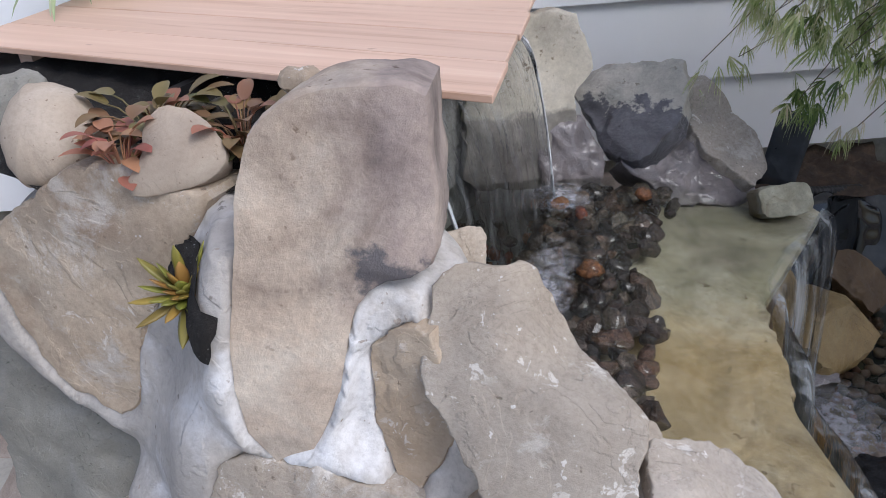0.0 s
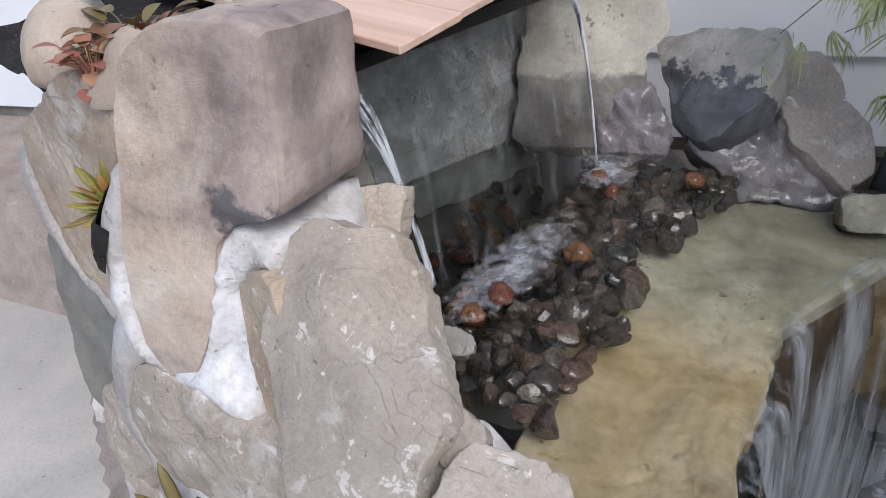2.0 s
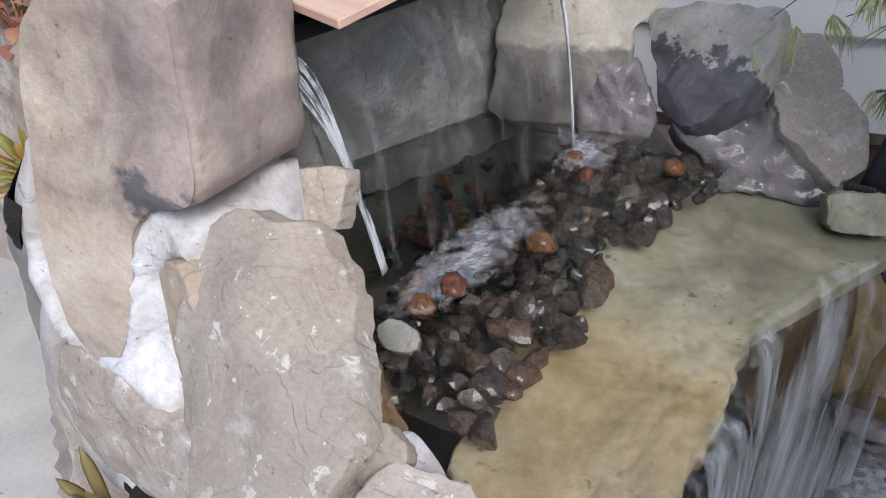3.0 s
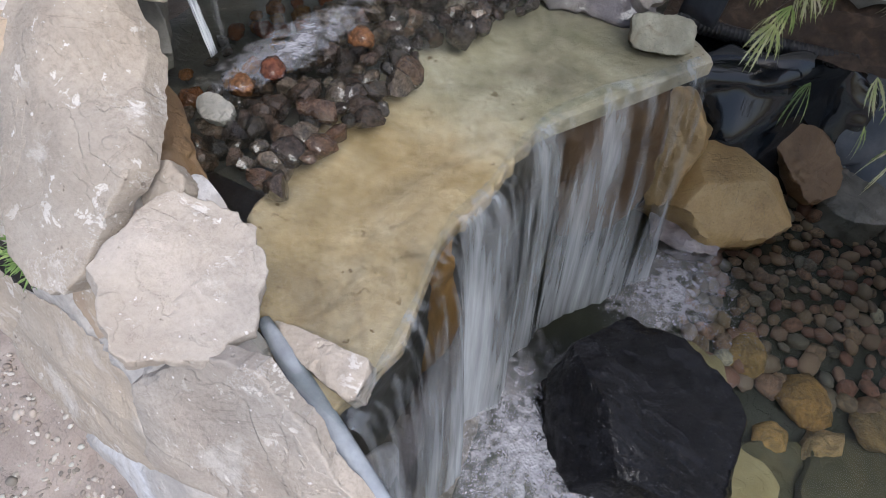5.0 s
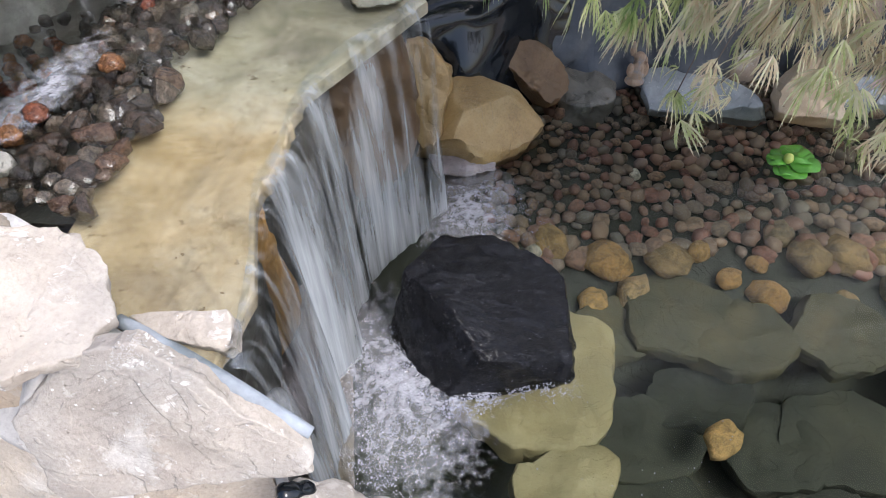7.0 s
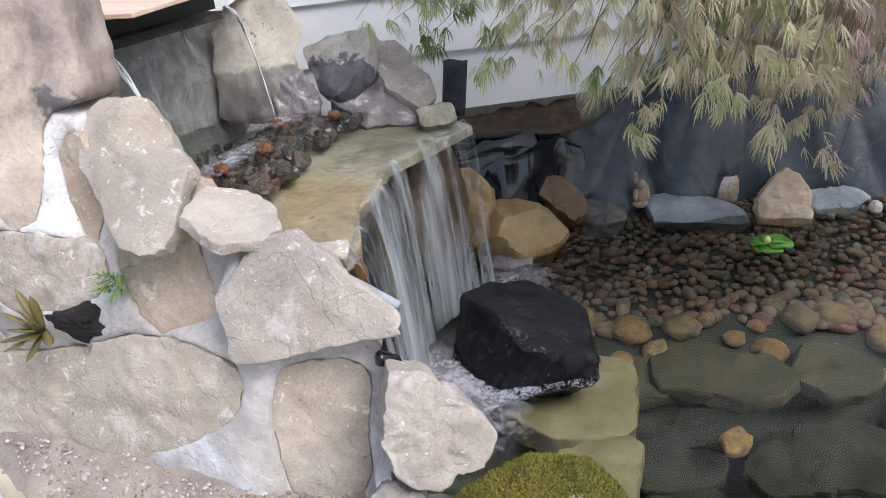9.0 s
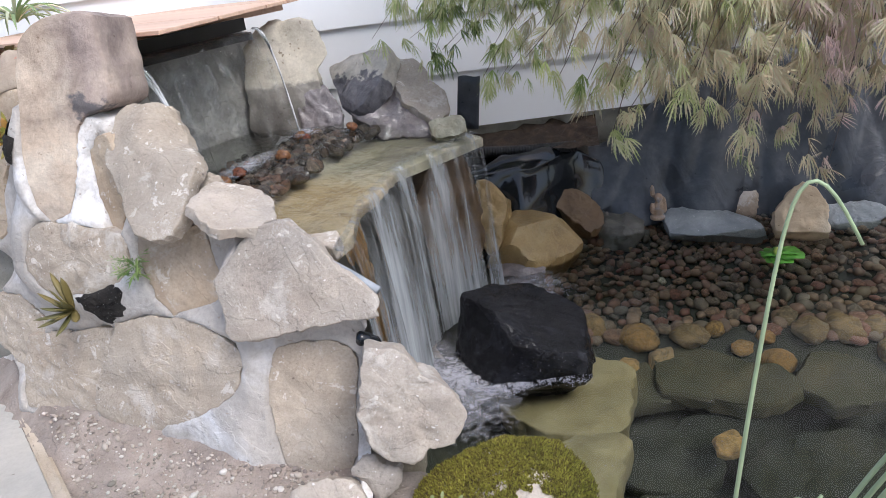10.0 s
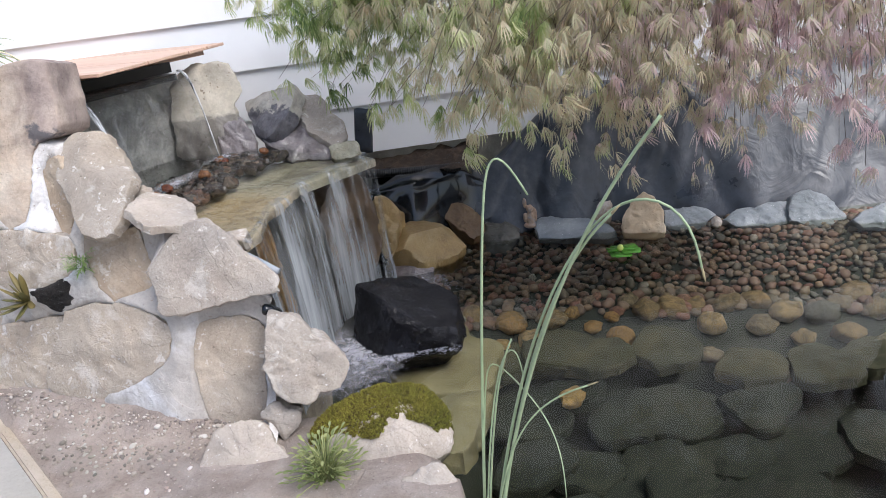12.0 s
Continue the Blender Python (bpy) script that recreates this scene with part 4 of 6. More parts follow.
def face_depth(x, z):
    """Depth of the wall's face: nearly flush between the stones, behind the stone that shows there."""
    total = weight = 0.0
    behind = -9.0
    for c, n, size, u, v, r, share in FACES:
        if n.y > -0.6 or c.z > 1.12 or size < 0.05:
            continue
        dx, dz = x - c.x, z - c.z
        if abs(dx) + abs(dz) > 1.2:
            continue
        slope = -(n.x * dx + n.z * dz) / n.y
        p = Vector((dx, slope, dz))
        pu, pv = p.dot(u), p.dot(v)
        a = (math.atan2(pv, pu) / (2 * math.pi)) % 1.0 * len(r)
        lo = int(a) % len(r)
        gap = math.hypot(pu, pv) - r[lo] - (r[(lo + 1) % len(r)] - r[lo]) * (a - int(a))
        k = share / (max(gap, 0.0) + 0.015) ** 3
        total += k * (c.y + max(-0.16, min(0.16, slope)))
        weight += k
        if gap < 0.012:
            behind = max(behind, c.y + slope + 0.002 + 0.020 * smooth(0.004, -0.012, gap) - 0.05 * smooth(0.0, 0.012, gap))
    return max(total / weight, behind)


mv, cols = [], 230
levels = [i / 79 for i in range(80)]
tops = [0.03, 0.07, 0.12, 0.18, 0.26]
for i in range(cols):
    x = -0.92 + 1.66 * i / (cols - 1)
    zt = wall_top(x)
    for lv in levels:
        z = -0.05 + (zt + 0.05) * lv
        rough_face = 0.010 * fbm((x * 9, z * 9, 2.0), 4)
        mv.append((x, face_depth(x, z) + 0.001 + rough_face + 0.02 * smooth(0.93, 1.0, lv), z))
    y1 = face_depth(x, zt) + 0.05
    thin = 1.0 - 0.75 * smooth(-0.1, 0.2, x)
    for tp in tops:
        mv.append((x, y1 + tp * thin, zt + 0.012 * fbm((x * 8, tp * 20, 4), 3) + 0.005))
    mv.append((x, y1 + 0.30 * thin, -0.05))
mortar = mesh_object("mortar", mv, grid_faces(cols, len(levels) + len(tops) + 1), MORTAR)
tagged(mortar, "whitish grey mortar packed between the wall stones", "mortar", kind="structure")

# stones round the upper pool
POOL = "stones round the upper pool"
rock("pool_stone", "upright beige flagstone beside the spillway, soaked at its foot", "stone", (0.227, 1.892, 0.913), (0.25, -0.96, 0.15), "134 136 193 208 220 241 233 223 222 218 209 200 192 169 155 149 149 155 168 192 234 241 224 217 219 228 214 210 193 163 146 137", 0.07, BEIGE_WET, 31, 0.0, 0.006, group=POOL)
rock("pool_stone", "triangular grey stone half wet from splashes", "stone", (0.491, 1.978, 0.886), (-0.38, -0.55, 0.74), "135 139 137 141 151 169 152 135 126 122 124 126 133 146 168 200 170 137 119 110 110 114 123 137 145 160 166 165 152 145 143 137", 0.1, SPLASHED, 32, 0.013, 0.008, group=POOL)
rock("pool_stone", "pale slim flagstone leaning on another stone", "stone", (0.736, 1.973, 0.808), (0.35, -0.55, 0.75), "83 78 76 79 92 114 151 149 153 164 151 136 127 109 96 89 86 87 91 99 105 111 124 143 169 159 153 142 122 111 106 94", 0.05, SAND_PALE, 33, 0.0, 0.01, group=POOL)
rock("pool_stone", "wet mauve-grey stone at the pool's edge", "stone", (0.646, 1.902, 0.736), (0.20, -0.76, 0.61), "112 101 96 94 97 103 116 137 150 143 136 132 133 140 154 177 149 122 114 112 114 115 107 104 105 110 121 139 173 189 178 133", 0.14, WETGREY, 34, 0.025, 0.014, group=POOL)
rock("pool_stone", "small green lichen-spotted block on the flagstone's corner", "stone", (0.857, 1.780, 0.690), (0.15, -0.85, 0.50), "66 67 70 64 54 47 43 40 39 40 42 46 53 63 71 67 66 66 68 62 52 45 41 39 38 39 41 45 52 62 69 67", 0.08, MOSSY, 35, 0.0, 0.006, group=POOL, facets=2, bev=0.003)
rock("pool_stone", "dark wet stone under the splashing stream", "stone", (0.337, 1.888, 0.791), (0.20, -0.90, 0.40), "75 70 74 87 88 104 103 81 86 91 101 110 111 115 110 95", 0.12, WETGREY, 36, 0.05, 0.014, group=POOL)
rock("pool_stone", "grey wet slab standing behind the water sheet", "stone", (-0.05, 1.70, 0.88), (0.88, -0.47, 0.06), "420 430 360 290 265 285 330 400 420 420 330 280 265 285 360 430", 0.08, BACKSTONE, 37, 0.013, 0.012, group=POOL)
rock("pool_stone", "grey wet stone beside the tall boulder under the deck", "stone", (-0.02, 1.17, 0.86), (0.6, -0.78, 0.1), "60 70 100 160 190 160 100 70 60 70 110 180 220 180 110 70", 0.1, GREYROCK, 38, 0.025, 0.01, group=POOL)

rock("pool_stone", "dark brown wet stone along the slab's edge in the pool", "stone", (0.258, 0.957, 0.766), (0.50, 0.20, 0.84), "62 103 138 119 86 63 49 42 37 35 34 35 37 41 48 59 78 122 117 116 101 82 59 45 38 34 31 30 31 33 37 46", 0.14, DARKBROWN, 39, 0.02, 0.01, group=POOL)

# the lip flagstone of the waterfall
lip = rock("spillway_flagstone", "wide wet yellow-brown flagstone that the water runs over", "flagstone", (0.56, 1.28, 0.648), (0.06, 0.0, 1.0),
           "133 136 143 154 179 220 695 718 673 648 608 546 436 350 298 260 233 216 206 201 202 208 220 234 255 288 341 372 418 468 525 578 408 225 180 162 151 144 138 134", 0.042, YELLOW, 40, 0.0, 0.004, 0.006, 0.006, count=220, facets=0, bev=0.010, step=0.0)

# ---- water of the upper pool, the film on the flagstone and the fall ----
LIP = [(0.689, 0.70), (0.690, 0.805), (0.686, 0.93), (0.670, 1.03), (0.664, 1.11), (0.692, 1.22), (0.700, 1.35), (0.728, 1.47), (0.794, 1.58), (0.880, 1.68), (0.950, 1.78)]


def along(pts, t):
    k = t * (len(pts) - 1)
    i = min(int(k), len(pts) - 2)
    f = k - i
    return Vector(pts[i]) * (1 - f) + Vector(pts[i + 1]) * f


pool_level = 0.722
sv = []
for j in range(60):
    t = j / 59
    e = along(LIP, t)
    for i in range(40):
        s = i / 39
        back = Vector((-0.20, 0.98 + 1.0 * t))
        p = back * (1 - s) + e * s
        drop = smooth(0.62, 0.86, s)
        z = pool_level * (1 - drop) + (0.664 - 0.012 * s) * drop - 0.006 * smooth(0.96, 1.0, s)
        sv.append((p.x, p.y, z + 0.0025 * fbm((p.x * 18, p.y * 18, 1), 3)))
tagged(mesh_object("pool_water", sv, grid_faces(60, 40), POOL_WATER), "rippling clear water of the small upper pool", "water", kind="structure")

fv = []
for j in range(140):
    t = j / 139
    e, e2, e1 = along(LIP, t), along(LIP, min(1, t + 0.22)), along(LIP, max(0, t - 0.22))
    tan = (e2 - e1).normalized()
    out = Vector((tan.y, -tan.x))
    for i in range(52):
        if i < 6:
            k = i / 6
            reach, z, s = -0.006 + 0.019 * k, 0.664 - 0.008 * k * k, 0.0
        else:
            s = (i - 6) / 45
            reach = 0.013 + 0.085 * s ** 0.5 * (0.75 + 0.35 * noise.noise((t * 9, 2.0, 5.0)))
            z = 0.658 - 0.66 * s ** 1.35
        flute = 0.007 * fbm((t * 42, s * 1.2, 3), 3) * s ** 0.6
        p = e + out * (reach + flute)
        fv.append((p.x, p.y, z + 0.003 * fbm((t * 60, i * 0.2, 6), 2)))
tagged(mesh_object("waterfall", fv, grid_faces(140, 52), FALL), "clear streaked curtain of water falling from the flagstone", "waterfall", kind="structure")

# spill sheet from the box under the deck, with thicker ropes at both sides
cv = []
for j in range(60):
    t = j / 59
    top = Vector((-0.035, 1.20, 1.125)) * (1 - t) + Vector((0.185, 1.757, 1.125)) * t
    for i in range(30):
        s = i / 29
        x = top.x + 0.005 + (0.10 + 0.06 * (1 - t)) * s ** 0.55
        y = top.y + 0.004 * noise.noise((t * 20, s * 2, 1)) + (0.05 * s if t < 0.5 else 0) * (1 - 2 * t)
        z = top.z - 0.42 * s ** 1.4
        cv.append((x + 0.004 * fbm((t * 25, s * 1.5, 2), 2), y, z))
tagged(mesh_object("water_sheet", cv, grid_faces(60, 30), SHEET), "thin clear sheet of water below the cedar cover", "water", kind="structure")
for top, foot, wide, count in (((0.000, 1.185, 1.105), (0.118, 1.235, 0.725), 0.034, 11), ((0.19, 1.757, 1.128), (0.288, 1.757, 0.72), 0.009, 22)):
    a, b = Vector(top), Vector(foot)
    ropes = []
    for k in range(count):
        spread_k = Vector((0.004 * math.cos(k * 1.7), wide * (2 * k / (count - 1) - 1), 0.003 * math.sin(k * 3.1)))
        line = []
        for i in range(30):
            s = i / 29
            squeeze = 1.0 - 0.75 * smooth(0.0, 0.6, s)
            line.append(Vector((a.x + (b.x - a.x) * s ** 0.6, a.y + (b.y - a.y) * s, a.z + (b.z - a.z) * s ** 1.5)) + spread_k * squeeze + Vector((0, 0.002 * noise.noise((i * 0.5, k, 1)), 0)))
        ropes.append(tube_geo(line, [0.0028 * (0.55 + 0.6 * abs(noise.noise((i * 0.4, k * 3, 7)))) for i in range(30)], 6))
    vv, ff = merge(ropes)
    tagged(mesh_object("water_stream", vv, ff, ROPE), "white stream of falling water at the sheet's side", "water", "water streams", kind="structure")

# foam at the foot of the fall
def foam_patch(label, at, rx, ry, turn=0.0):
    vv = []
    for j in range(13):
        for k in range(40):
            a, q = 2 * math.pi * k / 40, j / 12
            x, y = rx * q * math.cos(a), ry * q * math.sin(a)
            vv.append((x, y, 0.010 * (1 - q * q) * (0.6 + 0.8 * noise.noise((x * 30 + at[0], y * 30, 1)))))
    ob = mesh_object("foam", vv, grid_faces(13, 40, True), FOAM)
    ob.location, ob.rotation_euler = at, (0, 0, turn)
    return tagged(ob, label, "foam", "foam on the water", kind="stuff")


foam_patch("white bubbling foam at the foot of the waterfall", (0.88, 1.10, 0.006), 0.26, 0.42, 0.25)
foam_patch("thin froth below the waterfall's far end", (1.08, 1.72, 0.006), 0.18, 0.28, -0.4)
foam_patch("lavender froth between the pool's pebbles", (0.235, 1.33, pool_level + 0.006), 0.075, 0.26, -0.25)
foam_patch("white splash where the stream lands", (0.30, 1.75, pool_level + 0.006), 0.10, 0.10, 0.0)

rnd = random.Random(77)
BUBBLE = bmesh.new()
bmesh.ops.create_icosphere(BUBBLE, subdivisions=1, radius=1.0)
bub_v = [v.co.copy() for v in BUBBLE.verts]
bub_f = [tuple(v.index for v in f.verts) for f in BUBBLE.faces]
BUBBLE.free()


def bubbles(label, path, width, count):
    """Clusters of small bubbles along a line on the water."""
    geos = []
    while len(geos) < count:
        p = along(path, rnd.random())
        x, y = p.x + rnd.gauss(0, width), p.y + rnd.gauss(0, width)
        if fbm((x * 16, y * 16, 4), 3) < rnd.uniform(-0.5, 0.4):
            continue
        r = rnd.uniform(0.0008, 0.0020) * (1.7 if rnd.random() < 0.05 else 1)
        geos.append(([Vector((x, y, p.z + 0.2 * r)) + v * r for v in bub_v], bub_f))
    vv, ff = merge(geos)
    return tagged(mesh_object("bubbles", vv, ff, BUBBLES), label, "foam", "foam on the water", kind="stuff")


bubbles("fine white bubbles round the black rock's foot", [(0.84, 1.22, 0.006), (0.90, 1.10, 0.006), (0.97, 1.03, 0.006), (1.06, 1.045, 0.006), (1.14, 1.085, 0.006), (1.30, 1.085, 0.006)], 0.018, 1800)
bubbles("scattered bubbles below the waterfall", [(0.80, 0.85, 0.006), (0.86, 1.0, 0.006), (0.84, 1.2, 0.006)], 0.06, 1500)
bubbles("bubbles between stones at the fall's far end", [(1.00, 1.60, 0.006), (1.10, 1.72, 0.006), (1.25, 1.66, 0.006)], 0.06, 900)
bubbles("few drifting bubbles on the pond", [(1.35, 0.9, 0.003), (1.5, 0.75, 0.003), (1.7, 0.9, 0.003)], 0.12, 50)

# rock face behind the fall
BEHIND = "stones behind the waterfall"
rock("back_stone", "dark wet stone behind the waterfall", "stone", (0.575, 0.95, 0.32), (0.98, -0.15, 0.1), "230 240 260 280 290 280 260 240 230 240 270 300 300 280 260 240", 0.15, DARKSTONE, 51, 0.025, 0.03, group=BEHIND)
rock("back_stone", "orange-brown wet stone behind the waterfall", "stone", (0.605, 1.19, 0.36), (0.97, -0.2, 0.1), "70 80 130 220 250 220 130 80 70 80 130 250 290 250 130 80", 0.1, ORANGE, 52, 0.037, 0.02, group=BEHIND)
rock("back_stone", "dark grey wet stone behind the waterfall", "stone", (0.64, 1.48, 0.30), (0.85, -0.5, 0.1), "200 210 240 270 280 270 240 200 190 210 250 300 310 290 250 210", 0.14, DARKSTONE, 53, 0.025, 0.03, group=BEHIND)
rock("back_stone", "brown wet stone at the waterfall's far side", "stone", (0.82, 1.80, 0.32), (0.7, -0.7, 0.1), "150 160 200 240 250 230 190 160 150 160 210 270 290 270 210 160", 0.14, DARKBROWN, 54, 0.025, 0.03, group=BEHIND)
rock("flagstone_prop", "small pale block beside the flagstone's end", "stone", (0.612, 0.775, 0.668), (-0.15, -0.31, 0.93), "77 70 67 66 62 44 35 30 27 26 25 26 28 31 37 48 71 104 75 55 40 32 28 26 25 24 25 27 31 37 48 70", 0.06, SAND_PALE, 55, 0.037, 0.006, group=BEHIND)
bm = bmesh.new()
vv, ff = tube_geo(bezier((0.50, 0.80, 0.655), (0.58, 0.75, 0.645), (0.68, 0.695, 0.62), (0.80, 0.645, 0.57), 16), [0.010 + 0.008 * math.sin(math.pi * i / 15) for i in range(16)], 10)
tagged(mesh_object("foam_seal", vv, ff, SEAL), "grey sealing foam along the slab's edge", "sealant")
vv, ff = tube_geo(bezier((0.735, 0.60, 0.465), (0.755, 0.605, 0.46), (0.775, 0.615, 0.445), (0.78, 0.63, 0.42), 12), [0.012, 0.018, 0.02, 0.018, 0.02, 0.018, 0.016, 0.018, 0.019, 0.017, 0.012, 0.008], 10)
tagged(mesh_object("liner_fold", vv, ff, WETLINER), "shiny fold of black liner under the slab", "liner")

# ---- lower pond: rocks ----
def black_rock():
    """A split block of layered black stone: a sloping top, a steep dark face on one side and a low step in front."""
    top = [(0.905, 1.264, 0.236), (0.955, 1.370, 0.212), (1.000, 1.435, 0.185), (1.118, 1.435, 0.185), (1.22, 1.415, 0.150), (1.29, 1.370, 0.115),
           (1.311, 1.330, 0.098), (1.310, 1.240, 0.075), (1.302, 1.140, 0.060), (1.18, 1.085, 0.112), (1.078, 1.068, 0.145), (1.066, 1.128, 0.178), (1.015, 1.168, 0.216), (0.944, 1.228, 0.234)]
    foot = [(0.845, 1.290, -0.02), (0.878, 1.206, -0.02), (0.925, 1.125, -0.02), (0.985, 1.062, -0.02), (1.06, 1.072, -0.02), (1.13, 1.105, -0.02), (1.20, 1.105, -0.02), (1.31, 1.105, -0.02), (1.33, 1.22, -0.02), (1.32, 1.38, -0.02), (1.12, 1.47, -0.02), (0.95, 1.46, -0.02)]
    mid = Vector((1.09, 1.20, -0.16))
    bm = bmesh.new()
    for p in top + foot:
        bm.verts.new(Vector(p) - mid)
    for p in foot:
        bm.verts.new((0.55 * (p[0] - mid.x), 0.45 * (p[1] - mid.y) + 0.08, 0.0))
    hull = bmesh.ops.convex_hull(bm, input=bm.verts)
    bmesh.ops.delete(bm, geom=[g for g in hull["geom_interior"] if isinstance(g, bmesh.types.BMVert)], context="VERTS")
    for _ in range(4):
        long_edges = [e for e in bm.edges if e.calc_length() > 0.011]
        bmesh.ops.subdivide_edges(bm, edges=long_edges, cuts=1, use_grid_fill=True)
        bmesh.ops.triangulate(bm, faces=bm.faces)
    bm.normal_update()
    moves = []
    for vtx in bm.verts:
        p, n = vtx.co + mid, vtx.normal
        bed = (p.y + 0.16 * p.x) * 42 + 1.6 * fbm((p.x * 9, p.y * 9, p.z * 9), 3)
        ledge = math.floor(bed) + smooth(0.6, 1.0, bed - math.floor(bed)) - bed
        e = 0.0040 * ledge * smooth(0.3, 0.9, n.z) + 0.006 * fbm(p * 11, 3) + 0.006 * fbm(p * 30, 4)
        e -= 0.010 * max(0.0, noise.noise(p * 21)) * smooth(0.75, 0.2, n.z)
        moves.append(n * e)
    for vtx, d in zip(bm.verts, moves):
        vtx.co += d
    me = bpy.data.meshes.new("black_rock")
    bmesh.ops.recalc_face_normals(bm, faces=bm.faces)
    bm.to_mesh(me)
    bm.free()
    me.polygons.foreach_set("use_smooth", [True] * len(me.polygons))
    me.set_sharp_from_angle(angle=radians(32))
    me.materials.append(BLACKROCK)
    ob = new("black_rock", me)
    ob.location = mid
    return tagged(ob, "large jagged wet black rock below the waterfall", "rock", BASE)


BASE = "rocks at the waterfall's foot"
black_rock()
rock("sunken_flagstone", "yellow-brown flagstone lying under the water", "flagstone", (1.211, 1.330, -0.14), (0.00, 0.00, 1.00), "252 263 234 200 187 216 269 360 356 366 328 289 267 258 259 249 234 229 232 246 267 273 292 305 324 330 336 318 299 270 255 251", 0.12, LEDGE, 62, 0.013, 0.010, 0.008, 0.003, group=BASE, count=130, facets=3, bev=0.010)
rock("sunken_flagstone", "second yellow-brown flagstone under the water beside the first", "flagstone", (1.266, 0.825, -0.15), (0.00, 0.00, 1.00), "108 117 133 161 214 220 203 196 183 169 163 164 165 140 126 119 117 119 126 140 165 211 220 208 204 209 168 137 119 109 105 104", 0.12, LEDGE, 69, 0.013, 0.010, 0.008, 0.003, group=BASE, facets=3, bev=0.010)
rock("pond_rock", "wet brown pyramid-shaped rock at the pond's corner", "rock", (1.166, 2.015, 0.180), (0.30, -0.45, 0.84), "153 145 140 141 147 160 169 178 176 166 163 153 150 152 161 185 214 178 157 149 150 156 146 142 144 148 157 174 188 206 195 169", 0.26, WETBROWN, 63, 0.0, 0.008, 0.008, 0.004, group=BASE, facets=12, chip=2.0, bev=0.006)
rock("pond_rock", "orange-brown wet rock leaning beside the waterfall", "rock", (0.950, 2.000, 0.260), (-0.11, -0.84, 0.53), "73 76 83 93 92 96 103 115 138 153 152 111 88 76 69 65 64 62 63 66 71 81 98 133 183 173 150 108 86 78 74 72", 0.14, WETBROWN, 64, 0.05, 0.012, group=BASE, facets=6, chip=1.0, bev=0.010)
rock("pond_rock", "brown wet rock against the liner", "rock", (1.335, 2.275, 0.15), (0.20, -0.69, 0.69), "93 84 79 77 79 83 90 89 90 95 106 113 120 135 139 109 89 80 75 72 72 75 81 91 110 132 132 137 132 120 110 102", 0.16, DARKBROWN, 65, 0.02, 0.010, group=BASE, facets=6, chip=1.0, bev=0.010)
rock("pond_rock", "dark wet rock at the waterline", "rock", (1.517, 2.300, 0.035), (0.00, -0.50, 0.86), "110 115 125 130 132 140 140 134 133 138 137 132 132 116 105 99 98 100 107 120 143 156 143 137 136 140 133 119 111 108 110 109", 0.14, DARKSTONE, 66, 0.3, 0.012, group=BASE)
rock("pond_rock", "low purple-grey wet stone in the froth", "rock", (1.065, 1.947, 0.033), (0.00, -0.30, 0.95), "101 97 97 91 77 68 64 62 62 66 70 75 84 99 116 104 97 95 97 95 79 70 65 63 64 67 70 73 80 93 115 109", 0.1, WETGREY, 67, 0.3, 0.008, group=BASE)
moss_rock = rock("mossy_boulder", "pale boulder capped with yellow-green moss at the pond's edge", "boulder", (1.088, 0.425, 0.150), (0.05, -0.45, 0.89), "214 210 207 198 196 192 179 175 168 160 158 163 174 187 210 234 243 228 189 182 185 179 176 165 161 164 173 183 189 204 217 215", 0.30, SAND_PALE, 68, 0.6, 0.012, 0.002, 0.03, count=110, facets=2)
BANK = "stones along the far waterline"
rock("edge_stone", "flat blue-grey slate slab at the waterline", "stone", (1.913, 2.270, 0.030), (0.05, -0.30, 0.95), "169 160 137 123 115 112 113 119 131 136 143 158 184 219 201 193 192 200 152 124 109 100 96 96 100 108 124 150 202 240 219 187", 0.05, SLATE, 71, 0.02, 0.006, group=BANK)
rock("edge_stone", "small rounded grey-tan stone at the waterline", "stone", (2.081, 2.378, 0.070), (0.00, -0.91, 0.41), "61 71 78 80 82 73 75 72 63 64 78 82 86 88 74 62", 0.1, SAND_WARM, 72, 0.4, 0.006, group=BANK)
rock("edge_stone", "cream pointed stone at the waterline", "stone", (2.266, 2.172, 0.072), (-0.20, -0.90, 0.40), "100 106 110 122 130 108 94 96 114 120 140 120 112 120 138 110", 0.14, CREAM, 73, 0.03, 0.010, group=BANK)
rock("edge_stone", "flat grey stone at the waterline", "stone", (2.512, 2.234, 0.034), (0.00, -0.71, 0.71), "145 123 82 63 58 63 82 128 121 135 95 78 75 83 95 99", 0.1, SLATE, 74, 0.037, 0.01, group=BANK)
rock("edge_stone", "long pale grey slate stone at the waterline", "stone", (2.851, 2.139, 0.039), (0.00, -0.71, 0.71), "177 158 90 65 57 59 73 118 188 131 88 72 69 76 101 140", 0.1, SLATE, 75, 0.025, 0.01, group=BANK)
rock("edge_stone", "blue-grey stone sloping into the water", "stone", (3.101, 2.108, 0.054), (0.00, -0.80, 0.60), "116 102 91 91 107 108 119 127 122 137 110 97 92 99 125 165", 0.1, SLATE, 76, 0.037, 0.012, group=BANK)
rock("edge_stone", "grey stone at the waterline under the maple", "stone", (3.383, 1.974, 0.025), (0.00, -0.80, 0.60), "130 103 81 77 70 65 71 94 151 120 82 68 65 72 95 114", 0.1, SLATE, 77, 0.037, 0.01, group=BANK)
rock("edge_stone", "small white pebble at the waterline", "stone", (2.63, 2.13, 0.03), (0.00, -0.80, 0.60), "28 28 28 30 32 30 28 28 28 28 28 30 32 30 28 28", 0.05, SAND_PALE, 78, 0.8, 0.002, group=BANK)

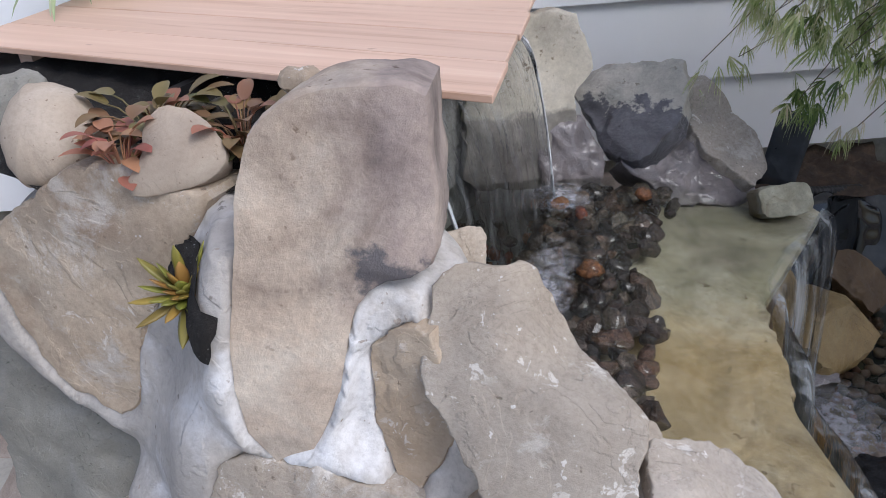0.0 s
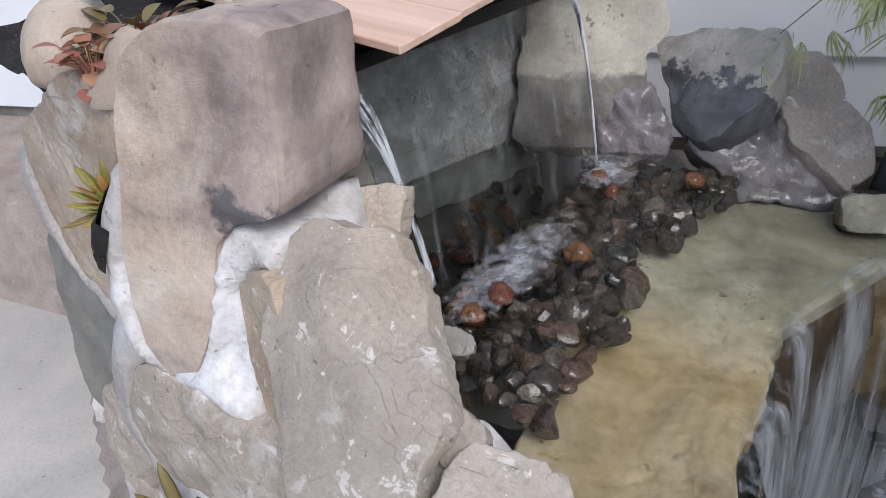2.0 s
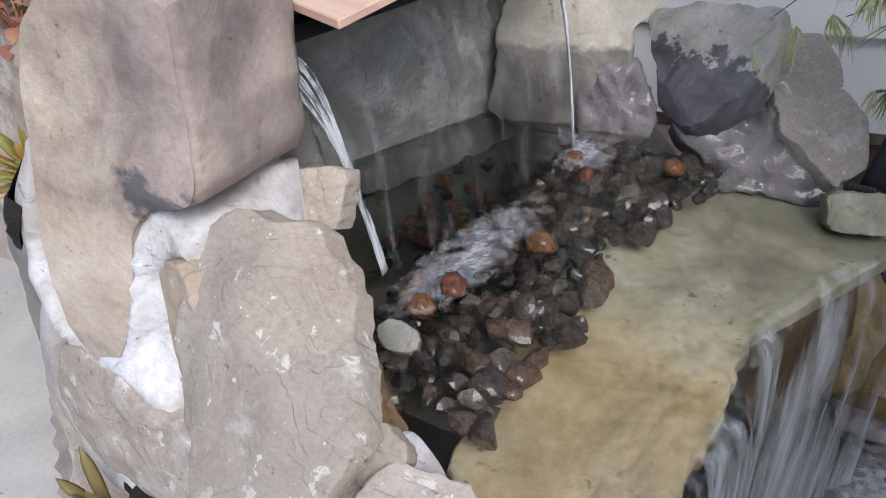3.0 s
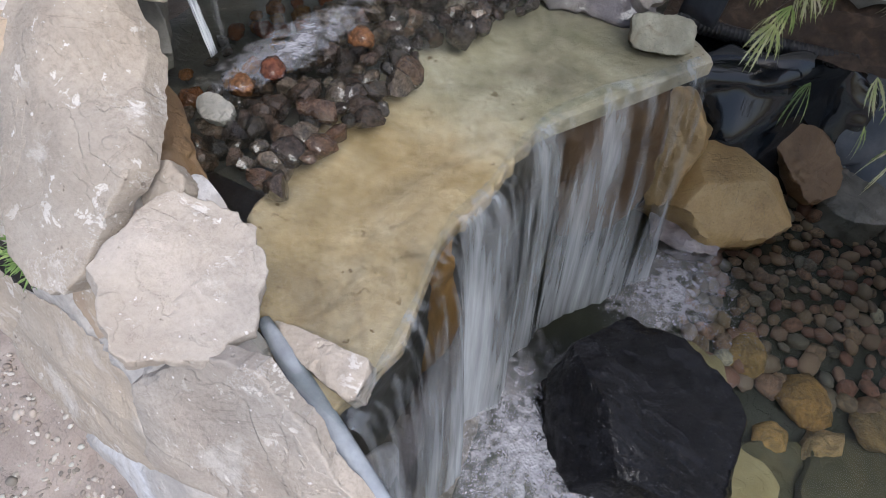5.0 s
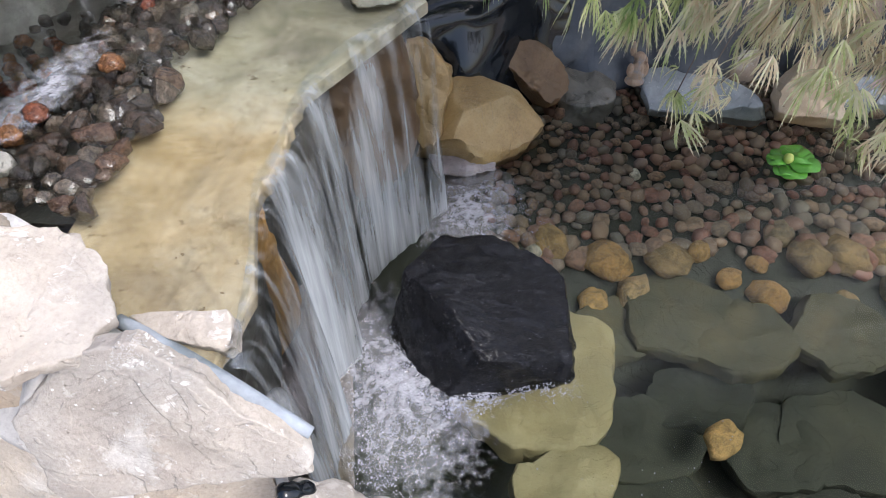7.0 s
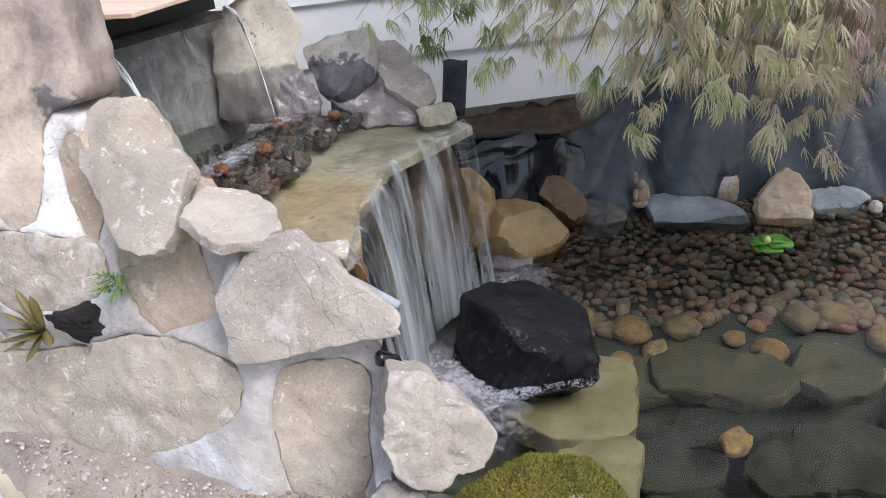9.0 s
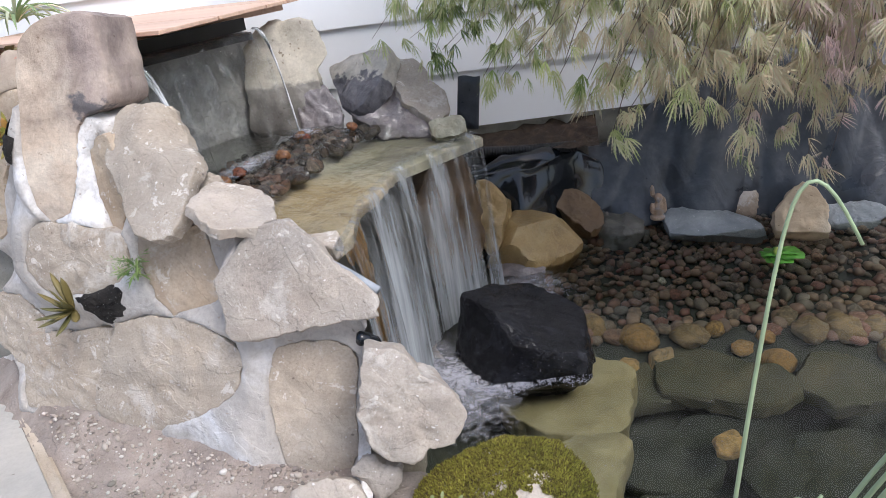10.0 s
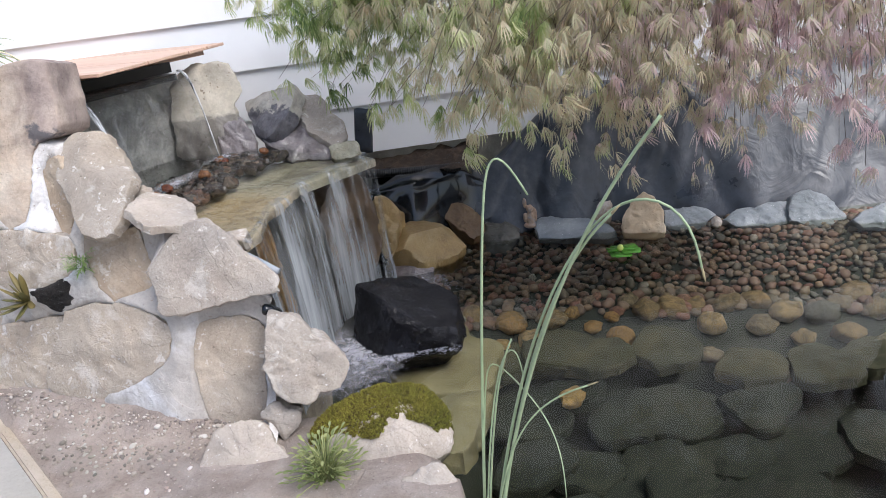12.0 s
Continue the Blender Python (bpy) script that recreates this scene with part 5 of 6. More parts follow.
# moss cap: many short tufts on the boulder's top
rnd = random.Random(5)
mgeo = []
mw = moss_rock.matrix_world
tri = [p for p in moss_rock.data.polygons if (mw.to_3x3() @ p.normal).z > 0.25]
for p in rnd.choices(tri, [q.area for q in tri], k=46000):
    c = mw @ p.center
    if c.y < 0.395 + 0.10 * (c.x - 1.0) + 0.09 * fbm((c.x * 8, c.y * 5, 0), 3):
        continue
    clump = fbm((c.x * 15, c.y * 15, 2.0), 3)
    if clump < -0.45 and rnd.random() < 0.7:
        continue
    vs = [mw @ moss_rock.data.vertices[i].co for i in p.vertices]
    s, t = rnd.random(), rnd.random()
    q = vs[0].lerp(vs[1], s).lerp(vs[-1].lerp(vs[-2] if len(vs) > 3 else vs[1], s), t)
    q = q + Vector((0, 0, 0.012 * max(0.0, clump + 0.3)))
    h, w, a = rnd.uniform(0.004, 0.013), rnd.uniform(0.0018, 0.0036), rnd.uniform(0, 6.28)
    d = Vector((math.cos(a), math.sin(a), 0)) * w
    e = Vector((-d.y, d.x, 0))
    tip = q + Vector((rnd.uniform(-0.8, 0.8) * h, rnd.uniform(-0.8, 0.8) * h, h * rnd.uniform(0.5, 1.0)))
    mgeo.append(([q - d, q + e, q + d, tip], [(0, 1, 3), (1, 2, 3), (2, 0, 3)]))
vv, ff = merge(mgeo)
moss = mesh_object("moss", vv, ff, MOSS, None, "yellow-green moss tufts", False)
moss.parent = moss_rock
moss.matrix_parent_inverse = mw.inverted()

# ---- pebbles ----
def pebble_mesh(name, seed, mat, chips=0, rings=7, around=9):
    rnd = random.Random(seed)
    sx, sy, sz = 1.0, rnd.uniform(0.65, 0.95), rnd.uniform(0.45, 0.7)
    verts = []
    for i in range(rings):
        ph = math.pi * i / (rings - 1)
        for k in range(around):
            th = 2 * math.pi * k / around
            d = Vector((math.sin(ph) * math.cos(th), math.sin(ph) * math.sin(th), math.cos(ph)))
            q = 1 + 0.30 * noise.noise(d * 1.6 + Vector((seed, 0, 0))) + 0.05 * noise.noise(d * 4)
            verts.append((d.x * sx * q, d.y * sy * q, d.z * sz * q))
    for _ in range(chips):
        m = Vector((rnd.gauss(0, 1), rnd.gauss(0, 1), rnd.gauss(0, 1))).normalized()
        top = max(m.dot(Vector(p)) for p in verts) * rnd.uniform(0.62, 0.85)
        verts = [tuple(Vector(p) - m * max(0.0, m.dot(Vector(p)) - top)) for p in verts]
    bm = bmesh.new()
    vs = [bm.verts.new(v) for v in verts]
    for f in grid_faces(rings, around, True):
        bm.faces.new([vs[i] for i in f])
    bmesh.ops.remove_doubles(bm, verts=bm.verts, dist=0.001)
    bmesh.ops.recalc_face_normals(bm, faces=bm.faces)
    me = bpy.data.meshes.new(name)
    bm.to_mesh(me)
    bm.free()
    me.polygons.foreach_set("use_smooth", [True] * len(me.polygons))
    if chips:
        me.set_sharp_from_angle(angle=radians(32))
    me.materials.append(mat)
    return me


def pebble(name, me, at, r, rnd, label, group, tilt=0.4):
    ob = new(name, me)
    ob.location = at
    ob.rotation_euler = (rnd.uniform(-tilt, tilt), rnd.uniform(-tilt, tilt), rnd.uniform(0, 6.28))
    ob.scale = (r, r, r)
    return tagged(ob, label, "pebble", group)


def spread(rnd, tries, inside, gap):
    """Points with a least distance gap(x, y) between them."""
    pts = []
    for _ in range(tries):
        p = inside(rnd)
        if p is None:
            continue
        g = gap(*p)
        if all((p[0] - q[0]) ** 2 + (p[1] - q[1]) ** 2 > g * g for q in pts):
            pts.append(p)
    return pts


WETS = [pebble_mesh("pool_pebble", i, PEB_WET, 15) for i in range(10)]
REDS = [pebble_mesh("red_pebble", 20 + i, PEB_RED) for i in range(4)]
PONDS = [pebble_mesh("pond_pebble", 40 + i, PEB_POND) for i in range(6)]
BIGS = [pebble_mesh("pond_cobble", 60 + i, PEB_BIG, 0, 11, 16) for i in range(6)]


def in_pool(rnd):
    y = rnd.uniform(1.0, 1.84)
    lo = 0.20 + 0.02 * smooth(1.2, 1.0, y) + 0.05 * smooth(1.4, 1.75, y)
    hi = 0.40 + 0.05 * smooth(1.0, 1.3, y) + 0.12 * smooth(1.45, 1.75, y)
    return (rnd.uniform(lo, hi), y)


rnd = random.Random(11)
for x, y in spread(rnd, 6000, in_pool, lambda x, y: 0.029):
    r = rnd.uniform(0.020, 0.047)
    mound = 0.018 * math.exp(-((x - 0.34) / 0.09) ** 2) + 0.01 * noise.noise((x * 12, y * 12, 0))
    pebble("pool_pebble", rnd.choice(WETS), (x, y, 0.700 + mound - 0.2 * r), r, rnd, "wet dark grey-brown pebble in the upper pool", "pebbles of the upper pool", 0.7)
for x, y in spread(rnd, 900, lambda q: (q.uniform(0.03, 0.24), q.uniform(1.12, 1.75)), lambda x, y: 0.042):
    pebble("pool_pebble", rnd.choice(WETS + REDS), (x, y, 0.655), rnd.uniform(0.016, 0.028), rnd, "wet brown pebble on the pool's floor", "pebbles of the upper pool")
for x, y, z, r in ((0.339, 1.402, 0.735, 0.028), (0.247, 1.238, 0.735, 0.026), (0.213, 1.184, 0.722, 0.026), (0.30, 1.72, 0.725, 0.026), (0.345, 1.66, 0.728, 0.024), (0.50, 1.74, 0.735, 0.024),
                   (0.10, 1.42, 0.672, 0.024), (0.16, 1.47, 0.672, 0.02), (0.15, 1.30, 0.672, 0.024), (0.17, 1.22, 0.69, 0.028)):
    pebble("red_pebble", rnd.choice(REDS), (x, y, z), r, rnd, "wet rusty red pebble in the upper pool", "red pebbles")
rock("pool_chip", "pale angular stone chip among the wet pebbles", "stone", (0.217, 1.096, 0.735), (0.1, -0.5, 0.8), "34 30 26 24 26 30 34 36 34 30 26 24 26 30 34 36", 0.03, GREYROCK, 41, 0.025, 0.005)


def in_shelf(rnd):
    x = rnd.uniform(1.15, 3.75)
    y = rnd.uniform(1.45, 2.40)
    below = pond_far(x) - y
    return (x, y) if -0.02 < below < 0.66 + 0.1 * noise.noise((x * 2, 0, 4)) else None


rnd = random.Random(12)
pts = spread(rnd, 22000, in_shelf, lambda x, y: 0.027 + 0.018 * smooth(0.3, 0.65, pond_far(x) - y))
rest = []
for i, (x, y) in enumerate(pts):
    deep = pond_far(x) - y
    r = rnd.uniform(0.016, 0.032) * (1 + 0.45 * smooth(0.35, 0.65, deep))
    z = ground_height(x, y) + 0.45 * r + 0.006
    if x < 2.6 and i % 3 == 0:
        pebble("pond_pebble", rnd.choice(PONDS), (x, y, z), r, rnd, "small brown pebble under shallow pond water", "pebbles of the pond's shelf")
    else:
        rest.append((x, y, z, r))
geos = []
for x, y, z, r in rest:
    me = rnd.choice(PONDS)
    m = Matrix.LocRotScale((x, y, z), Euler((rnd.uniform(-.4, .4), rnd.uniform(-.4, .4), rnd.uniform(0, 6.28))), (r, r, r))
    geos.append(([m @ v.co for v in me.vertices], [tuple(p.vertices) for p in me.polygons]))
PEB_FAR = leaf_material("mixed pond pebbles", [(0.0, (0.20, 0.10, 0.078)), (0.25, (0.25, 0.155, 0.115)), (0.5, (0.185, 0.152, 0.12)), (0.7, (0.275, 0.195, 0.13)), (0.97, (0.14, 0.138, 0.118)), (1.0, (0.5, 0.44, 0.37))], 0.5, 0.0)
vv, ff = merge(geos)
tagged(mesh_object("pebble_bed", vv, ff, PEB_FAR), "bed of small brown pebbles under shallow water", "pebbles", kind="stuff")
rnd = random.Random(13)


def in_drop(rnd):
    x = rnd.uniform(1.28, 3.9)
    y = rnd.uniform(1.0, 1.8)
    below = pond_far(x) - y
    return (x, y) if 0.52 < below < 0.90 else None


OCHRES = [pebble_mesh("pond_cobble", 80 + i, PEB_OCHRE, 0, 11, 16) for i in range(4)]
KNOWN = ((1.347, 1.77, 0.080), (1.523, 1.707, 0.085), (1.47, 1.60, 0.060), (1.826, 1.732, 0.052), (1.907, 1.649, 0.048), (2.003, 1.687, 0.040), (2.028, 1.602, 0.074), (1.60, 1.62, 0.065), (1.735, 1.084, 0.062))
for x, y, r in KNOWN:
    z = -0.27 if y < 1.2 else ground_height(x, y) + 0.025
    pebble("pond_cobble", rnd.choice(OCHRES), (x, y, z), r, rnd, "ochre rounded cobble under the pond water", "cobbles of the pond", 0.2)
for x, y in spread(rnd, 900, in_drop, lambda x, y: 0.105):
    if any(math.hypot(x - a, y - b) < 0.045 + r for a, b, r in KNOWN):
        continue
    r = rnd.uniform(0.050, 0.085)
    pebble("pond_cobble", rnd.choice(BIGS), (x, y, ground_height(x, y) + 0.3 * r), r, rnd, "large rounded cobble under the pond water", "cobbles of the pond", 0.25)
rnd = random.Random(14)
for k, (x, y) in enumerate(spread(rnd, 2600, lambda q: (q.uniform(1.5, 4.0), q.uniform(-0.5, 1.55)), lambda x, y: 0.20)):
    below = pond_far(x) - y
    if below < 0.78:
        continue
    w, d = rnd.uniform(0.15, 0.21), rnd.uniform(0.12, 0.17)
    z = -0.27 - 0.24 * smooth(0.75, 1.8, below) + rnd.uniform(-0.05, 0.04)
    # deeper stones take the copy with the water's dimming in its colour
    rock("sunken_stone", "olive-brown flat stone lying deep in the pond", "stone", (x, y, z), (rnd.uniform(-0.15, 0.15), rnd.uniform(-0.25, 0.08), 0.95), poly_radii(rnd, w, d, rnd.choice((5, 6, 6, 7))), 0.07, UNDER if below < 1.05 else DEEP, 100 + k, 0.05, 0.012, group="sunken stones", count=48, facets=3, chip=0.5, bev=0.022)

# ---- liner on the bank ----
lv = []
for i in range(200):
    x = 1.40 + 2.75 * i / 199
    far = pond_far(x)
    back = 2.425 + 0.1405 * (x - 0.3)
    top = 0.34 + 0.38 * smooth(1.40, 2.05, x)
    for j in range(50):
        s = j / 49
        fold = abs(noise.noise((x * 3.2 + s * 1.4, s * 1.0, 1.0))) * 0.20 + abs(noise.noise((x * 7 - s * 2.5, s * 1.5, 5.0))) * 0.07 + abs(noise.noise((x * 17 + s * 6, s * 3, 9.0))) * 0.012
        mid_s = smooth(0.05, 0.3, s) * smooth(1.0, 0.75, s)
        y = far - 0.02 + (back - far) * s - 0.8 * fold * mid_s
        z = -0.05 + (top + 0.05) * smooth(0.0, 0.95, s) + (0.06 - fold) * mid_s
        lv.append((x, y, z))
tagged(mesh_object("pond_liner", lv, grid_faces(200, 50), LINER), "wrinkled dusty black rubber liner draped on the bank", "pond liner", kind="structure")
bv = []
for i in range(70):
    x = 0.86 + 0.66 * i / 69
    for j in range(44):
        s = j / 43
        y = 2.08 + 0.30 * smooth(1.08, 1.42, x) + (0.34 - 0.16 * smooth(1.1, 1.45, x)) * s
        fold = abs(noise.noise((x * 2.4 + s * 0.8, s * 3.2 - x * 1.2, 8.0))) * 0.10 + abs(noise.noise((x * 5 - s * 3, s * 6 + x * 2, 3.0))) * 0.025
        z = 0.03 + (0.37 - 0.12 * smooth(1.2, 1.5, x)) * smooth(0.0, 0.62, s) * smooth(1.54, 1.44, x) + 0.04 * math.sin(math.pi * min(1.0, 1.25 * s)) - fold
        bv.append((x, y - fold * 0.8, z))
tagged(mesh_object("wet_liner", bv, grid_faces(70, 44), WETLINER), "shiny wet black liner bunched in folds behind rocks", "pond liner", kind="structure")
mv = [(0.80 + 0.034 * i, 2.36 + 0.02 * j, 0.40 + 0.035 * fbm((i * 0.5, j * 0.5, 3), 3) + 0.012 * j * 0.5) for i in range(20) for j in range(14)]
tagged(mesh_object("mulch_bank", mv, grid_faces(20, 14), MULCH), "dark wet mulch below the house wall", "soil", kind="structure")
pipe = thing("drain_pipe", (0, 0, 0), "black corrugated drain pipe lying below the wall", "pipe")
pts = bezier((0.84, 2.33, 0.43), (1.0, 2.345, 0.415), (1.15, 2.37, 0.405), (1.34, 2.42, 0.39), 120)
vv, ff = tube_geo(pts, [0.022 + 0.003 * (1 if i % 3 else -1) for i in range(120)], 12)
mesh_object("hose", vv, ff, BLACKPLASTIC, pipe)
# liner flap behind the slim stone
vv = [(0.86 + 0.015 * i + 0.02 * j * 0.2, 2.02 - 0.005 * i, 0.62 + 0.03 * j + 0.004 * math.sin(i)) for i in range(7) for j in range(8)]
tagged(mesh_object("liner_flap", vv, grid_faces(7, 8), LINER), "upright grey flap of liner behind a stone", "pond liner")
bpy.data.objects["liner_flap"].modifiers.new("depth", "SOLIDIFY").thickness = 0.004

# ---- spillway box and cedar cover ----
box = thing("spillway_box", (0, 0, 0), "black plastic spillway box under the cedar cover", "spillway")
# first piece: black strip added where the sheet mirrors the cover's dark underside
for name, a, b, z0, z1, th in (("front_panel", (-0.11, 1.20), (0.13, 1.82), 1.12, 1.165, 0.012), ("tray", (-0.30, 1.28), (-0.06, 1.90), 1.085, 1.112, 0.235), ("back_panel", (-0.42, 1.32), (-0.18, 1.94), 1.06, 1.17, 0.02)):
    bm = bmesh.new()
    d = (Vector(b) - Vector(a))
    nrm = Vector((d.y, -d.x)).normalized() * th
    ring = [Vector(a), Vector(b), Vector(b) + nrm, Vector(a) + nrm]
    lo = [bm.verts.new((p.x, p.y, z0)) for p in ring]
    hi = [bm.verts.new((p.x, p.y, z1)) for p in ring]
    bm.faces.new(lo)
    bm.faces.new(hi)
    for k in range(4):
        bm.faces.new((lo[k], lo[(k + 1) % 4], hi[(k + 1) % 4], hi[k]))
    part(name, bm, BLACKPLASTIC, box)

cover = thing("cedar_cover", (0.151, 1.133, 1.2), "fresh pinkish cedar board cover over the spillway", "deck")
bdir, bperp = Vector((-0.927, 0.375, 0)), Vector((0.375, 0.927, 0))
rnd = random.Random(21)
BOARD = 0.163
for i in range(6):
    lo, hi = BOARD * i + 0.0015, BOARD * (i + 1) - 0.0015
    jut = rnd.uniform(-0.006, 0.006)
    ring = []
    for along_b, across in ((0.248 * lo + jut, lo), (0.248 * hi + jut, hi), (1.22 + 0.248 * hi, hi), (1.22 + 0.248 * lo, lo)):
        ring.append(bdir * along_b + bperp * across)
    mid = sum(ring, Vector()) / 4
    turn = Matrix.Rotation(math.atan2(bdir.y, bdir.x) + math.pi, 4, "Z")
    bm = bmesh.new()
    top = [bm.verts.new(turn.inverted() @ (p - mid) + Vector((0, 0, 0.0065))) for p in ring]
    low = [bm.verts.new(turn.inverted() @ (p - mid) - Vector((0, 0, 0.0065))) for p in ring]
    bm.faces.new(top)
    bm.faces.new(low)
    for k in range(4):
        bm.faces.new((top[k], top[(k + 1) % 4], low[(k + 1) % 4], low[k]))
    bmesh.ops.bevel(bm, geom=list(bm.edges), offset=0.0018, segments=1, affect="EDGES")
    ob = part("board", bm, CEDAR, cover)
    ob.matrix_basis = Matrix.Translation((mid.x, mid.y, -0.0065 + 0.003 * rnd.random())) @ turn
for s in (0.25, 0.95):
    bm = bmesh.new()
    bmesh.ops.create_cube(bm, size=1, matrix=Matrix.Diagonal((0.04, 0.9, 0.03, 1)))
    ob = part("batten", bm, CEDAR, cover)
    mid = bdir * (s + 0.1) + bperp * 0.48
    ob.matrix_basis = Matrix.Translation((mid.x, mid.y, -0.029)) @ Matrix.Rotation(math.atan2(bdir.y, bdir.x) + math.pi, 4, "Z")
rock("pebble_on_cover", "small tan stone lying on the tall boulder's top", "stone", (-0.130, 1.14, 1.243), (0, -0.7, 0.7), "32 32 28 20 18 20 28 32 32 30 26 20 18 20 26 30", 0.05, SAND_WARM, 91, 0.5, 0.006)
rock("round_stone", "grey stone behind the planter", "stone", (-0.74, 1.33, 1.16), (-0.1, -0.7, 0.7), "70 74 78 80 76 72 70 74 78 76 72 70 72 76 74 70", 0.12, GREYROCK, 92, 0.5, 0.012)

# loose gravel and crumbs at the wall's foot
rnd = random.Random(41)
geos = []
for _ in range(1100):
    x = rnd.uniform(-0.5, 0.62)
    y = face_depth(x, 0.12) - abs(rnd.gauss(0, 0.15)) - 0.01
    if x + y < 0.42:
        continue
    r = rnd.uniform(0.0025, 0.008) * (1.7 if rnd.random() < 0.08 else 1)
    me = rnd.choice(PONDS)
    m = Matrix.LocRotScale((x, y, ground_height(x, y) + 0.3 * r), Euler((rnd.uniform(-.6, .6), rnd.uniform(-.6, .6), rnd.uniform(0, 6.28))), (r, r, r))
    geos.append(([m @ v.co for v in me.vertices], [tuple(p.vertices) for p in me.polygons]))
vv, ff = merge(geos)
GRAVEL = leaf_material("mixed gravel", [(0.0, (0.20, 0.18, 0.17)), (0.25, (0.29, 0.25, 0.22)), (0.5, (0.36, 0.31, 0.27)), (0.8, (0.50, 0.46, 0.42)), (1.0, (0.62, 0.60, 0.58))], 0.9, 0.0)
tagged(mesh_object("gravel", vv, ff, GRAVEL), "loose pale gravel crumbs on soil at the wall's foot", "gravel", kind="stuff")


# ---- plants ----
def blade(base, direction, length, width, droop, bend=6, cup=0.15):
    """A tapered leaf that curves down along its length."""
    d = Vector(direction).normalized()
    side = d.cross(Vector((0, 0, 1)))
    if side.length < 0.1:
        side = Vector((1, 0, 0))
    side.normalize()
    verts, faces = [], []
    p = Vector(base)
    for i in range(bend + 1):
        t = i / bend
        w = width * (math.sin(math.pi * min(1, 0.12 + 0.88 * t)) ** 0.8 if i < bend else 0.04)
        up = side.cross(d).normalized()
        verts += [p - side * w / 2 + up * w * cup, p, p + side * w / 2 + up * w * cup]
        p = p + d * length / bend
        d = (d + Vector((0, 0, -droop / bend))).normalized()
    for i in range(bend):
        a = i * 3
        faces += [(a, a + 1, a + 4, a + 3), (a + 1, a + 2, a + 5, a + 4)]
    return verts, faces


def fat_leaf(base, direction, length, width, curl=0.3):
    """A fleshy succulent leaf: flattened, pointed, with thickness."""
    d = Vector(direction).normalized()
    side = d.cross(Vector((0, 0, 1)))
    if side.length < 0.1:
        side = Vector((1, 0, 0))
    side.normalize()
    verts, n = [], 7
    p = Vector(base)
    for i in range(n):
        t = i / (n - 1)
        w = width * (0.45 + 0.9 * t) * (1 - t ** 3) + 0.0006
        up = side.cross(d).normalized()
        for k in range(6):
            a = 2 * math.pi * k / 6
            verts.append(p + side * math.cos(a) * w / 2 + up * math.sin(a) * w * 0.17)
        p = p + d * length / (n - 1)
        d = (d + Vector((0, 0, curl / n))).normalized()
    faces = grid_faces(n, 6, True) + [tuple(range((n - 1) * 6, n * 6))]
    return verts, faces


def rosette(name, label, at, axis_dir, count, length, width, mat, seed, soil=True):
    rnd = random.Random(seed)
    ob = thing(name, at, label, "succulent")
    u, v, w = frame_of(axis_dir)
    for i in range(count):
        a = i * 2.39996
        q = i / count
        tilt = 0.25 + 1.05 * q
        d = (u * math.cos(a) + v * math.sin(a)) * math.sin(tilt) + w * math.cos(tilt)
        vv, ff = fat_leaf(d * 0.006, d, length * (0.45 + 0.6 * q) * rnd.uniform(0.85, 1.1), width * rnd.uniform(0.85, 1.1))
        mesh_object("leaf", vv, ff, mat, ob)
    return ob


def pocket(label, at, size, tall=0.8, proud=0.004):
    """Crumbly soil filling a hollow in the wall's face."""
    vv = []
    for i in range(13):
        for k in range(26):
            a = 2 * math.pi * k / 26
            r = size * i / 12 * (1 + 0.5 * noise.noise((math.cos(a) * 1.6 + at[0] * 9, math.sin(a) * 1.6, 0)))
            x, z = at[0] + math.cos(a) * r, at[1] + math.sin(a) * r * tall
            vv.append((x, face_depth(x, z) - proud + 0.020 * (i / 12) ** 3 + 0.012 * noise.noise((i * 1.7, k * 1.3, 2)), z))
    return tagged(mesh_object("soil_pocket", vv, grid_faces(13, 26, True), POTSOIL), label, "soil")


pocket("black soil pocket with white perlite between stones", (-0.306, 0.965), 0.076, 0.95, 0.028)
rosette("succulent", "yellow-green succulent rosette with orange tips in a soil pocket", (-0.300, face_depth(-0.300, 0.970) - 0.03, 0.970), (-0.05, -0.80, 0.55), 26, 0.082, 0.026, SUCC, 1)
pocket("black soil pocket in the rock wall", (-0.045, 0.51), 0.10, 0.55, 0.012)
rosette("succulent", "drooping olive-brown succulent in a soil pocket", (-0.125, face_depth(-0.125, 0.51) - 0.04, 0.51), (-0.4, -0.8, 0.4), 15, 0.13, 0.030, SUCC_DULL, 2)
pocket("small black soil pocket beside mortar", (0.135, 0.615), 0.042, 1.2)
fern = thing("small_fern", (0.095, face_depth(0.095, 0.625) - 0.015, 0.625), "small feathery green plant in a soil pocket", "plant")
rnd = random.Random(4)
for i in range(26):
    a, up = rnd.uniform(0, 6.28), rnd.uniform(-0.3, 0.9)
    d = Vector((math.cos(a), -abs(math.sin(a)) - 0.2, up))
    stem = Vector((rnd.uniform(-0.02, 0.02), 0, rnd.uniform(-0.03, 0.03)))
    geos = [blade(stem, d, 0.06, 0.007, 0.6)]
    for k in range(7):
        q = stem + d.normalized() * (0.012 + 0.006 * k)
        geos.append(blade(q, d.normalized() + Vector((rnd.uniform(-1, 1), rnd.uniform(-1, 1), rnd.uniform(-1, 1))), 0.014, 0.004, 0.2, 2))
    vv, ff = merge(geos)
    mesh_object("frond", vv, ff, FERN, fern)


